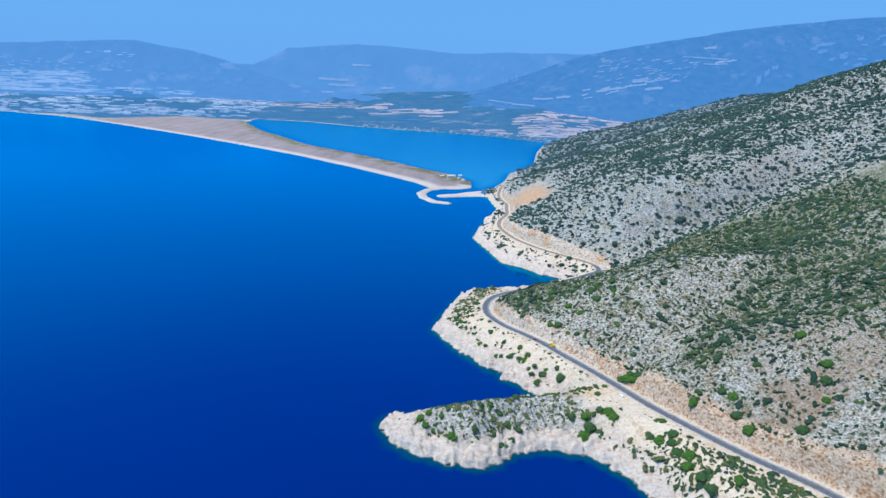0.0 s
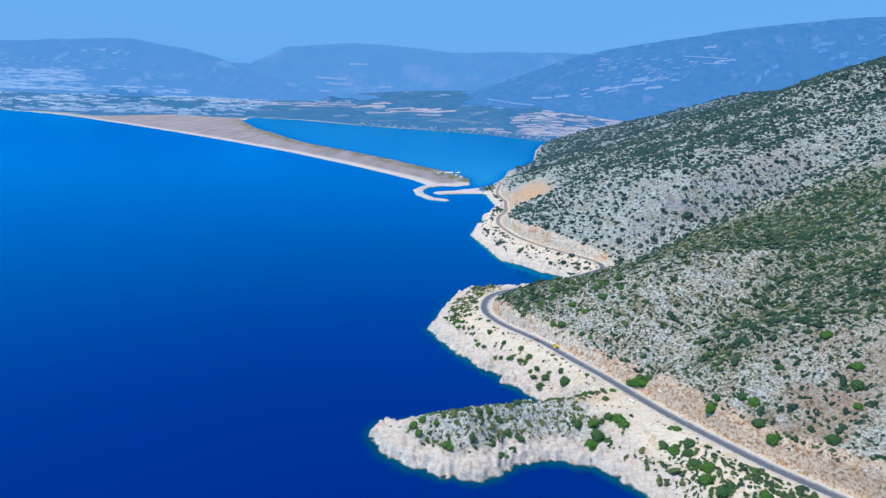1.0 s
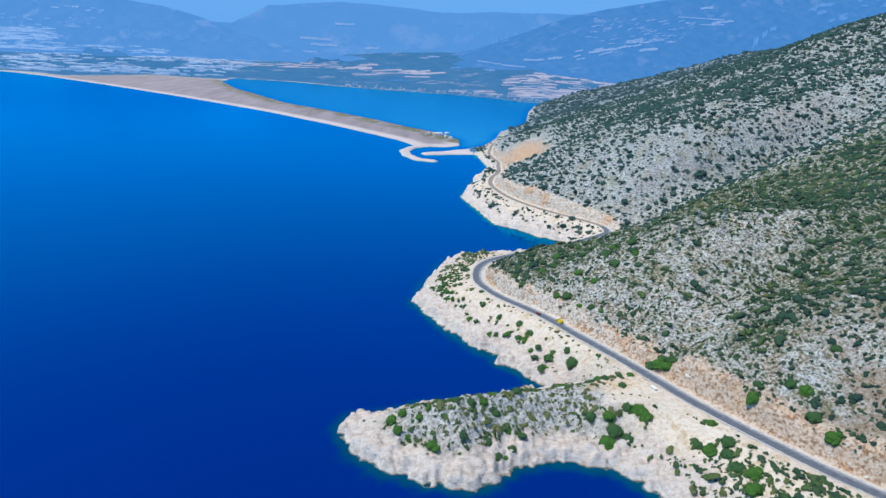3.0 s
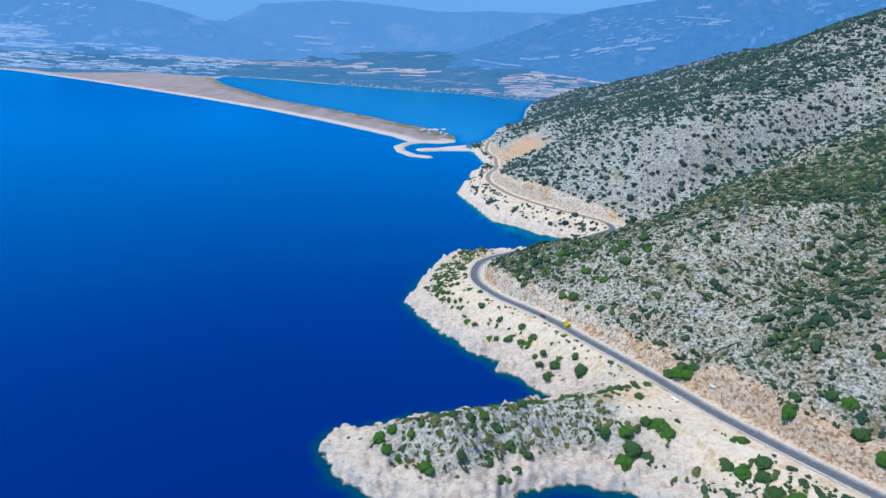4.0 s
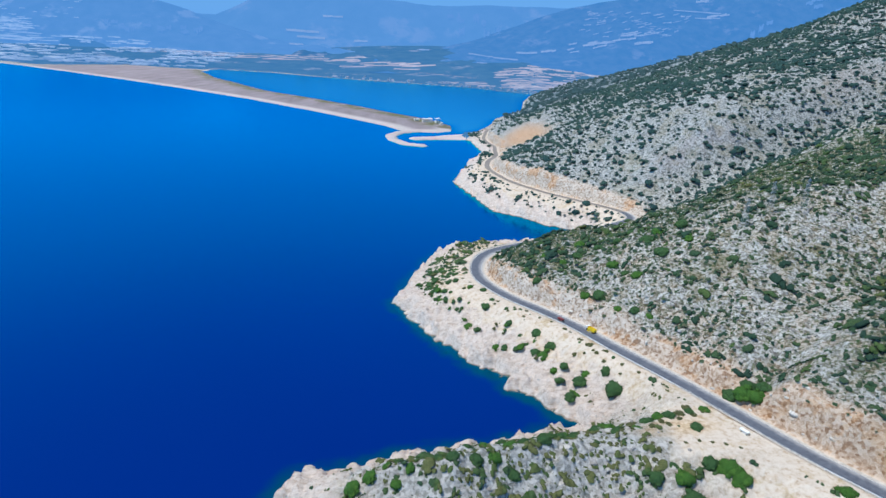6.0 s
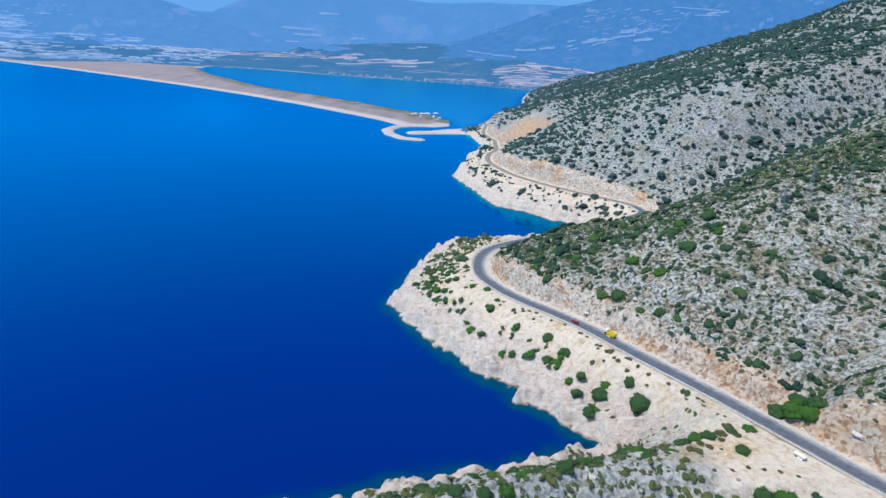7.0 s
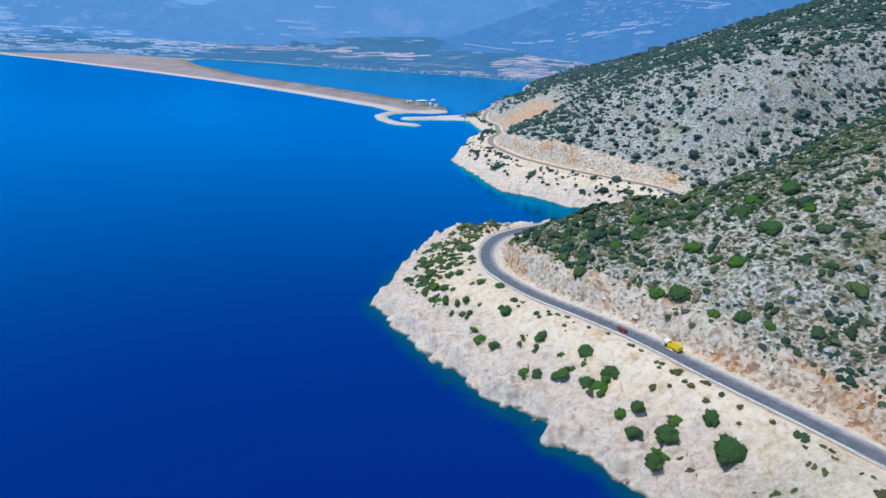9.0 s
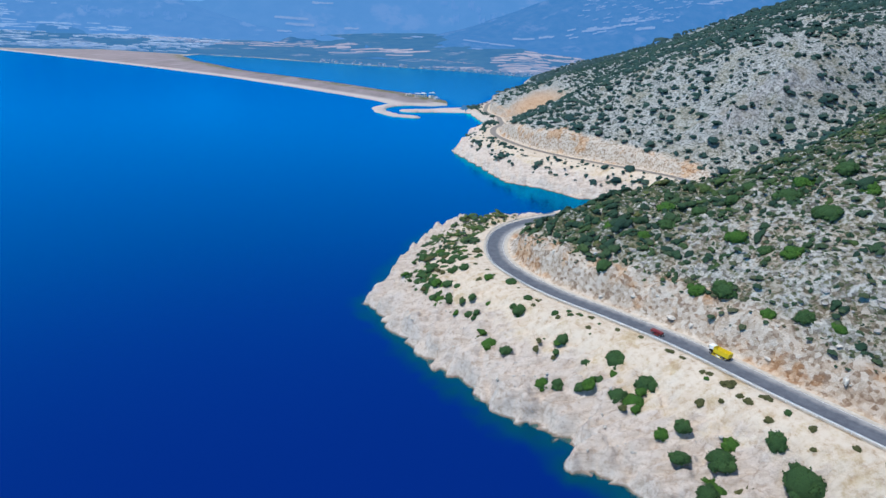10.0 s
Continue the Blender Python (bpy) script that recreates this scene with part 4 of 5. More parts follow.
scatter("scrub", "low grey-green and dry cushion plants between the stones", [clumps(rng, n, faces=CAP_F) for n in (1, 1, 2)], x, y, z - 0.1, np.clip(np.exp(rng.normal(-0.32, 0.42, len(x))), 0.3, 1.6),
        np.clip(rng.normal(0.45, 0.28, len(x)), 0, 1), SCRUB_LOW, "shrubs", rng, 0.8)
# second hill, and the slopes beyond
x, y, z, d, rr = strew(30, 1000, 630, 1300, 4.0)
gaps = rough(x, y, 60, 3, 321) + 0.5 * rough(x, y, 17, 2, 323)
shoulder = np.exp(-((y - 800 - 0.55 * (x - 170)) / 42) ** 2) * smooth(120, 190, x)       # dense belt along the hill's shoulder
want = np.where((rr > 14) & (d > 20), np.clip(0.74 + 0.50 * gaps, 0.50, 0.95) * (1 - 0.38 * smooth(760, 930, y)) + 0.22 * shoulder + 0.25 * smooth(260, 400, x), np.where((d > 9) & (rr < -6), np.clip(0.46 + 0.5 * gaps, 0.22, 0.7), 0))
bare = np.exp(-(((x - 141) / 34) ** 2 + ((y - 1022) / 76) ** 2) ** 2) + 0.35 * crag(x, y) + 0.5 * np.exp(-((x - 405) / 45) ** 4 - ((y - 760 - 0.3 * (x - 405)) / 18) ** 4)
ok = (rng.uniform(0, 1, len(x)) < want - bare) & (z > 3) & (z < 0.9 * x + 60)
x, y, z, d, rr = x[ok], y[ok], z[ok], d[ok], rr[ok]
r = np.clip(np.exp(rng.normal(0.74 + 0.28 * smooth(760, 900, y), 0.48, len(x))), 0.8, 5.6) * np.where(rr < 0, 1.05, 1.0)
tone = np.clip(0.4 + 0.27 * rng.normal(0, 1, len(x)) + 0.25 * rough(x, y, 40, 2, 325), 0, 1)
scatter("scrub", "grey-green shrubs and low trees on the second hill", [clumps(rng, n, spread=0.42, jag=0.2, faces=CAP_F, big=1.18) for n in (2, 2, 3, 3, 2)], x, y, z - 0.2, r, tone, SCRUB_FAR_HAZE, "shrubs", rng)
x, y, z, d, rr = strew(60, 1500, 1300, 2600, 11.5)
gaps = rough(x, y, 90, 3, 331)
ok = (rng.uniform(0, 1, len(x)) < 0.66 + 0.5 * gaps) & (d > 5) & (rr > 9)
x, y, z = x[ok], y[ok], z[ok]
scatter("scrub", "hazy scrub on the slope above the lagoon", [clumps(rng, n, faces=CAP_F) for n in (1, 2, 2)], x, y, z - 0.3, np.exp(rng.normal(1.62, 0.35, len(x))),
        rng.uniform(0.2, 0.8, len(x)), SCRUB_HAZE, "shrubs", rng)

# ---- loose limestone ----
def stone_material():
    m, nt, b = nodes_of("loose limestone")
    c = ramp_of(nt, attr(nt, "tone"), [(0.0, (0.26, 0.24, 0.22)), (0.5, (0.40, 0.385, 0.37)), (1.0, (0.62, 0.58, 0.53))])
    n = noise_of(nt, 1.6, 5, 0.7)
    nt.links.new(blend(nt, step_of(nt, n, 0.35, 0.6), blend(nt, 0.5, c, (0.18, 0.15, 0.12)), c), b.inputs["Base Color"])
    b.inputs["Roughness"].default_value = 0.95
    bump_of(nt, b, n, 0.2)
    return m


STONE = stone_material()


def boulder(v):
    v = v * (1 + rng.uniform(-0.3, 0.3, (len(v), 1)))
    return v * np.array([1, 0.8, 0.6])


STONES = [(boulder(ICO_V), ICO_F) for _ in range(7)]
x, y, z, d, rr = strew(-45, 300, 230, 600, 2.6)
lump = rough(x, y, 18, 3, 401)
ok = ((rr > 13) & (rng.uniform(0, 1, len(x)) < 0.42 + 0.7 * lump)) | ((rr < -9) & (d > -1.5) & (d < 16) & (rng.uniform(0, 1, len(x)) < 0.22)) \
    | ((on_spit(x, y) > 0.5) & (d > 8) & (rng.uniform(0, 1, len(x)) < 0.35)) | ((rr > 6) & (rr < 13) & (rng.uniform(0, 1, len(x)) < 0.25))
ok &= (z > -1.2)
x, y, z, d, rr = x[ok], y[ok], z[ok], d[ok], rr[ok]
r = np.clip(np.exp(rng.normal(-0.6, 0.5, len(x))), 0.25, np.where(d < 16, 0.5, 1.3))
tone = np.clip(0.45 + 0.2 * rng.normal(0, 1, len(x)) + 0.35 * (d < 16) + 0.5 * ((rr > 0) & (rr < 16)), 0, 1)
scatter("limestone", "pale loose limestone boulders over slope and shore", STONES, x, y, z, r, tone, STONE, "rocks", rng, 1.0, False)

# ---- shrubs that stand alone ----
def shrub_kind(name, leaf, seed, label, flat=1.0):
    """A shrub with a leafy crown and short stems, one metre in radius."""
    g = np.random.default_rng(seed)
    v, f = clumps(g, 17, True, 0.66, 0.20, big=0.78)
    f = f[v[f][:, :, 2].mean(1) > 0.06]
    core = v[:, :] * np.array([1, 1, flat])
    n = 420                                              # leaf sprays over the clumps
    i = g.integers(0, len(core), n)
    c = core[i] * (1 + g.uniform(-0.03, 0.10, (n, 1)))
    u = g.normal(0, 1, (n, 3))
    u /= np.linalg.norm(u, axis=1)[:, None]
    w = np.cross(u, g.normal(0, 1, (n, 3)))
    w /= np.linalg.norm(w, axis=1)[:, None]
    s = g.uniform(0.035, 0.085, (n, 1))
    tri = np.stack([c + u * s * 1.4, c - u * s * 0.5 + w * s, c - u * s * 0.5 - w * s], 1).reshape(-1, 3)
    me = mesh_of(name + "_crown", np.concatenate([core, tri]), np.concatenate([f, np.arange(n * 3).reshape(-1, 3) + len(core)]), leaf, True)
    bm = bmesh.new()
    for q in range(4):
        a, tilt = q * 1.6 + g.uniform(0, 0.8), g.uniform(0.15, 0.3)
        m = Matrix.Translation((math.cos(a) * tilt * 0.6, math.sin(a) * tilt * 0.6, 0.12)) @ Euler((math.sin(a) * -tilt, math.cos(a) * tilt, 0)).to_matrix().to_4x4()
        bmesh.ops.create_cone(bm, segments=5, radius1=0.06, radius2=0.03, depth=0.7, cap_ends=False, matrix=m)
    stem = bpy.data.meshes.new(name + "_stems")
    bm.to_mesh(stem)
    bm.free()
    stem.materials.append(TWIG)
    return me, stem, label


KINDS = {"dark": [shrub_kind("dark", DARK_LEAF, 500 + q, "dense round dark green shrub on pale rocky ground") for q in range(3)],
         "bright": [shrub_kind("bright", BRIGHT_LEAF, 510 + q, "fresh green bushy shrub on the stony slope") for q in range(2)],
         "olive": [shrub_kind("olive", OLIVE_LEAF, 520 + q, "low dry olive-brown cushion shrub on pale ground", 0.7) for q in range(2)]}


def plant(kind, x, y, r, tall=1.0):
    me, stem, label = rng.choice(np.array(KINDS[kind], object))
    ob = new("shrub")
    up = Vector((height(x - r, y) - height(x + r, y), height(x, y - r) - height(x, y + r), 2.6 * r)).normalized()
    slant = Vector((0, 0, 1)).rotation_difference(up).to_matrix().to_4x4()
    ob.matrix_world = pose(x, y, height(x, y) - 0.14 * r) @ slant @ pose(0, 0, 0, 0, 0, float(rng.uniform(0, 360))) @ Matrix.Diagonal((r, r * float(rng.uniform(0.85, 1.15)), r * tall, 1))
    for name, data in (("crown", me), ("stem", stem)):
        o = new(name, data)
        o.parent = ob
    return tagged(ob, label, "shrub", "shrubs beside the coast road")


# Below the road: x, y, radius.
BELOW = [(85, 386, 4.4), (70, 391, 3.2), (73, 395, 3.2), (76, 398, 2.2), (83, 394, 2.2), (65, 397, 2.5), (64, 405, 1.8), (68, 404, 2.1),
         (61, 415, 3.0), (58, 418, 2.7), (65, 419, 3.1), (63, 417, 1.6), (60, 428, 3.1), (52, 423, 2.3), (55, 425, 1.6), (48, 438, 2.1), (41, 428, 1.9),
         (45, 427, 1.8), (29, 447, 2.5), (33, 441, 2.0), (38, 453, 2.1), (15, 473, 2.6), (11, 483, 2.1), (31, 475, 2.0), (68, 389, 2.6), (24, 461, 1.6)]
APRON = [(13, 474, 1.8), (38, 453, 1.5), (30, 447, 1.6), (33, 441, 1.7), (27, 451, 1.4), (25, 466, 1.2), (24, 462, 1.5), (22, 466, 1.2), (18, 473, 1.3), (30, 462, 1.1), (25, 457, 1.3),
         (20, 463, 1.1), (10, 487, 2.2), (12, 491, 2.0), (14, 481, 2.1), (9, 494, 2.2), (11, 501, 2.4), (21, 499, 2.2), (23, 495, 1.8), (16, 514, 2.4), (20, 529, 2.4), (15, 477, 1.7), (17, 507, 2.0), (13, 508, 1.8), (47, 438, 1.5)]
DRY = [(73, 408, 1.3), (79, 409, 1.8), (81, 403, 1.2), (80, 405, 1.1), (83, 398, 1.1), (85, 403, 1.4), (89, 393, 1.0), (77, 390, 1.1), (75, 390, 1.4),
       (26, 450, 1.3), (41, 439, 1.2), (22, 469, 1.3), (42, 441, 1.1), (57, 444, 1.2), (55, 439, 1.0), (45, 435, 1.0), (28, 476, 1.3), (42, 453, 1.0), (48, 446, 0.9), (67, 432, 1.0), (72, 424, 1.1), (62, 436, 0.9), (76, 415, 0.9)]
ABOVE = [(64, 461, 3.2), (84, 441, 3.0), (90, 438, 3.6), (95, 425, 2.6), (101, 420, 2.6), (106, 415, 2.1), (121, 451, 3.8), (100, 455, 3.6), (103, 445, 2.9), (107, 439, 3.2),
         (122, 369, 3.4), (125, 366, 4.0), (128, 369, 4.2), (128, 363, 3.8), (132, 366, 3.6), (222, 344, 4.4), (196, 286, 4.0), (175, 322, 4.2), (172, 309, 4.2), (174, 298, 3.8), (170, 326, 3.4),
         (222, 316, 4.0), (218, 308, 3.8), (214, 298, 3.2), (193, 335, 3.4), (153, 324, 3.8), (157, 329, 3.0)]
SPIT = [(105, 332, 3.4), (100, 335, 2.6), (107, 328, 3.2), (88, 335, 3.0), (92, 325, 4.0), (88, 321, 3.6), (97, 321, 3.4), (90, 330, 2.8), (82, 332, 2.6), (136, 307, 2.8), (133, 319, 2.6),
        (140, 274, 3.6), (136, 283, 3.4), (135, 295, 3.2), (134, 302, 2.8), (156, 266, 2.9), (142, 266, 3.2), (139, 289, 3.0), (124, 310, 2.6), (145, 277, 2.7), (128, 306, 3.0)]
HEDGE = [(91, 355, 1.5), (98, 356, 1.4), (104, 358, 1.5), (108, 360, 1.2), (93, 353, 1.6), (87, 352, 1.7), (80, 351, 1.6), (76, 351, 1.7), (84, 343, 1.0), (90, 343, 0.9),
         (95, 343, 0.8), (100, 344, 0.9), (104, 343, 0.9), (108, 342, 1.0), (112, 340, 0.8), (83, 337, 1.3), (85, 340, 1.2)]
BELT = [(50, 346, 2.2), (55, 349, 2.0), (60, 352, 2.3), (64, 355, 2.0), (69, 355, 2.2), (73, 356, 2.4), (78, 357, 2.1), (82, 357, 2.3), (87, 357, 2.0), (91, 358, 1.9), (95, 358, 2.0),
        (99, 359, 1.7), (103, 360, 1.6), (109, 361, 1.7), (58, 346, 1.7), (66, 350, 1.6), (75, 352, 1.8), (82, 352, 1.5), (45, 346, 2.2), (40, 345, 2.0), (34, 344, 2.1), (28, 342, 1.9),
        (22, 341, 2.0), (15, 339, 2.1), (8, 337, 1.9), (1, 335, 2.0), (102, 351, 1.9), (103, 362, 1.8)]
TIP = [(-13, 324, 2.6), (-8, 326, 2.2), (-10, 318, 2.2), (-5, 317, 1.8), (0, 324, 1.9), (4, 328, 2.0), (6, 311, 2.4), (8, 308, 2.0), (36, 329, 2.4), (41, 325, 2.8),
       (32, 316, 2.0), (36, 311, 2.4), (20, 315, 1.5), (17, 329, 2.5), (24, 330, 2.4), (30, 332, 2.2), (47, 340, 2.6), (54, 346, 2.5), (36, 338, 2.6), (41, 343, 2.2), (12, 332, 2.1), (-3, 331, 2.0),
       (48, 321, 2.4), (43, 316, 2.1), (40, 313, 2.0)]
CREST = [(122, 449, 3.2), (120, 467, 3.8), (126, 470, 3.3), (108, 476, 3.3), (98, 477, 2.9), (90, 483, 3.0), (117, 483, 3.2), (137, 468, 3.4), (135, 454, 3.2), (79, 482, 2.5),
         (71, 495, 2.5), (71, 481, 2.2), (87, 474, 2.6), (61, 492, 2.1), (79, 471, 2.5)]
for q, (px, py, pr) in enumerate(TIP + CREST):
    plant("bright" if q < 8 or q % 3 == 0 else "dark", px, py, pr * 1.2, 0.8)
for q, (px, py, pr) in enumerate(BELT):
    plant("olive" if q % 4 == 3 else "bright" if q % 4 == 1 else "dark", px, py, pr * 1.4, 0.75)
for px, py, pr in HEDGE:
    plant("olive", px, py, pr, 0.8)
for q, (px, py, pr) in enumerate(BELOW + SPIT + APRON):
    plant("bright" if q % 5 in (1, 3) else "dark", px, py, pr * (1.3 if (px, py, pr) in SPIT else 1.15), 0.85)
for px, py, pr in DRY:
    plant("olive", px, py, pr, 0.8)
for row in ROADLINE[(ROADLINE[:, 1] > 378) & (ROADLINE[:, 1] < 505)][::2]:
    if rng.uniform() < 0.62:
        plant("olive" if rng.uniform() < 0.8 else "dark", row[0] - rng.uniform(5.5, 8.0), row[1] - rng.uniform(1.5, 4.5), rng.uniform(0.5, 1.15), 0.8)
for q, (px, py, pr) in enumerate(ABOVE):
    plant("bright" if q % 2 else "dark", px, py, pr, 0.9)
for px, py, _, pr, pt in single:
    plant("olive" if pt > 0.66 else "bright" if pt > 0.57 else "dark", px, py, min(pr, 2.4), 0.85)

# ---- crash barrier on the seaward edge ----
STEEL = grained("galvanised steel", (0.55, 0.56, 0.57), (0.70, 0.71, 0.72), 1.2, 0.6, 0.0, 0.2)
WHITE = grained("white paint", (0.70, 0.70, 0.69), (0.84, 0.84, 0.82), 2.0, 0.5)
YELLOW = grained("yellow paint", (0.62, 0.46, 0.012), (0.74, 0.57, 0.02), 1.5, 0.45)
RED = grained("dark red paint", (0.13, 0.010, 0.012), (0.19, 0.016, 0.018), 1.5, 0.35)
TYRE = grained("black rubber", (0.015, 0.015, 0.016), (0.03, 0.03, 0.03), 6.0, 0.9)
RIM = grained("wheel metal", (0.35, 0.35, 0.36), (0.5, 0.5, 0.5), 6.0, 0.4, 0.0, 0.8)
LAMP = grained("lamp glass", (0.6, 0.6, 0.58), (0.8, 0.8, 0.78), 6.0, 0.15)
TAIL = grained("red lamp glass", (0.35, 0.01, 0.01), (0.5, 0.02, 0.02), 6.0, 0.2)


def glass_material():
    m, nt, b = nodes_of("tinted glass")
    b.inputs["Base Color"].default_value = (0.02, 0.03, 0.035, 1)
    b.inputs["Roughness"].default_value = 0.06
    return m


GLASS = glass_material()


def box(bm, size, at=(0, 0, 0), turn=(0, 0, 0), bevel=0.0, taper=None):
    """A box with its middle at the place given; taper narrows its top along x and y."""
    q = bmesh.ops.create_cube(bm, size=1.0)["verts"]
    for v in q:
        v.co.x, v.co.y, v.co.z = v.co.x * size[0], v.co.y * size[1], v.co.z * size[2]
        if taper and v.co.z > 0:
            v.co.x, v.co.y = v.co.x * taper[0], v.co.y * taper[1]
    if bevel:
        bmesh.ops.bevel(bm, geom=list({e for v in q for e in v.link_edges}), offset=bevel, segments=2, affect="EDGES", profile=0.6)
        q = [v for v in bm.verts if not v.tag]
    m = pose(*at, *turn)
    for v in q:
        v.co = m @ v.co
        v.tag = True
    return q


def boxed(*sizes, **kw):
    bm = bmesh.new()
    for size, at in sizes:
        box(bm, size, at, **kw)
    return bm


def bar(bm, a, b, w):
    """A square bar between two places."""
    a, b = Vector(a), Vector(b)
    m = look((a + b) / 2, b)
    q = bmesh.ops.create_cube(bm, size=1.0)["verts"]
    for v in q:
        v.co = m @ Vector((v.co.x * w, v.co.y * w, v.co.z * (b - a).length))


def along(s):
    """Place, way and height on the coast road at a row of ROADLINE."""
    i = int(min(max(s, 1), len(ROADLINE) - 2))
    way = ROADLINE[i + 1] - ROADLINE[i - 1]
    return ROADLINE[i], math.degrees(math.atan2(way[1], way[0]))


def beside(x, y, offset):
    """The pose on the road nearest to a place on the plan, at an offset to the right of the way north."""
    i = int(((ROADLINE[:, 0] - x) ** 2 + (ROADLINE[:, 1] - y) ** 2).argmin())
    p, a = along(i)
    c, s = math.cos(radians(a)), math.sin(radians(a))
    return p[0] + s * offset, p[1] - c * offset, p[2] + 0.1, a


stretch = ROADLINE[(ROADLINE[:, 1] > 300) & (ROADLINE[:, 1] < 556) & (ROADLINE[:, 0] < 165)]
stretch = stretch[(stretch[:, 1] < 334) | (stretch[:, 1] > 374)]
for q, piece in enumerate((stretch[stretch[:, 1] < 350], stretch[stretch[:, 1] > 350])):
    barrier = new("crash_barrier")
    barrier.location = (*piece[0, :2], piece[0, 2])
    way = np.gradient(piece[:, :2], axis=0)
    way /= np.linalg.norm(way, axis=1)[:, None]
    mid = np.column_stack([piece[:, :2] + np.stack([-way[:, 1], way[:, 0]], 1) * 4.25, piece[:, 2]]) - piece[0]
    bm = bmesh.new()
    for a, b in zip(mid[:-1], mid[1:]):
        rows = [[bm.verts.new((p[0] + o * 0.05, p[1], p[2] + h)) for p in (a, b)] for o, h in ((0, 0.42), (1, 0.50), (0, 0.58), (1, 0.66), (0, 0.76))]
        for lo, hi in zip(rows[:-1], rows[1:]):
            bm.faces.new((lo[0], lo[1], hi[1], hi[0]))
    part("rail", bm, STEEL, barrier)
    post = boxed(((0.12, 0.12, 0.9), (0, 0, 0.3)))
    first = None
    for p in mid[::2]:
        if first is None:
            first = part("post", post, STEEL, barrier)
            first.location = p
        else:
            o = first.copy()
            scene.collection.objects.link(o)
            o.location = p
    tagged(barrier, "grey galvanised steel crash barrier along the road's edge", "barrier")


# ---- vehicles ----
def wheel(parent, x, y, radius, width):
    bm = bmesh.new()
    bmesh.ops.create_cone(bm, segments=18, radius1=radius, radius2=radius, depth=width, cap_ends=True, matrix=pose(x, y, radius, 90, 0, 0))
    bmesh.ops.bevel(bm, geom=[e for e in bm.edges if len(e.link_faces) == 2 and e.calc_face_angle() > 1], offset=0.05, segments=2, affect="EDGES")
    t = part("wheel", bm, TYRE, parent)
    bm = bmesh.new()
    bmesh.ops.create_cone(bm, segments=14, radius1=radius * 0.6, radius2=radius * 0.5, depth=width + 0.02, cap_ends=True, matrix=pose(x, y, radius, 90, 0, 0))
    part("rim", bm, RIM, t)


def car(name, label, paint, at):
    """A hatchback, its nose along x."""
    ob = new(name)
    ob.matrix_world = at
    body = bmesh.new()
    box(body, (4.1, 1.72, 0.62), (0, 0, 0.56), bevel=0.14)
    box(body, (2.7, 1.5, 0.56), (-0.35, 0, 1.13), bevel=0.10, taper=(0.68, 0.84))
    part("body", body, paint, ob)
    part("windscreen", boxed(((0.03, 1.30, 0.50), (0.76, 0, 1.12)), turn=(0, -38, 0)), GLASS, ob)
    part("rear_window", boxed(((0.03, 1.24, 0.42), (-1.48, 0, 1.13)), turn=(0, 38, 0)), GLASS, ob)
    for s in (1, -1):
        part("side_window", boxed(((0.78, 0.03, 0.34), (0.10, s * 0.715, 1.14)), turn=(s * 13, 0, 0)), GLASS, ob)
        part("side_window", boxed(((0.70, 0.03, 0.34), (-0.75, s * 0.715, 1.14)), turn=(s * 13, 0, 0)), GLASS, ob)
        part("headlight", boxed(((0.10, 0.36, 0.16), (2.01, s * 0.6, 0.66))), LAMP, ob)
        part("tail_light", boxed(((0.08, 0.28, 0.22), (-2.02, s * 0.66, 0.72))), TAIL, ob)
        part("mirror", boxed(((0.14, 0.2, 0.13), (0.62, s * 0.93, 0.98))), paint, ob)
        for x in (1.28, -1.25):
            wheel(ob, x, s * 0.76, 0.31, 0.2)
    part("bumper", boxed(((0.12, 1.6, 0.22), (2.03, 0, 0.40))), TYRE, ob)
    return tagged(ob, label, "car")


px, py, pz, pa = beside(72, 435, -1.6)
car("car", "small dark red hatchback driving on the coast road", RED, pose(px, py, pz, 0, 0, pa + 180) @ Matrix.Scale(0.8, 4))
car("car", "small white hatchback parked on the gravel pull-off", WHITE, pose(117, 347.5, height(117, 347.5) + 0.05, 0, 0, -60) @ Matrix.Scale(0.8, 4))


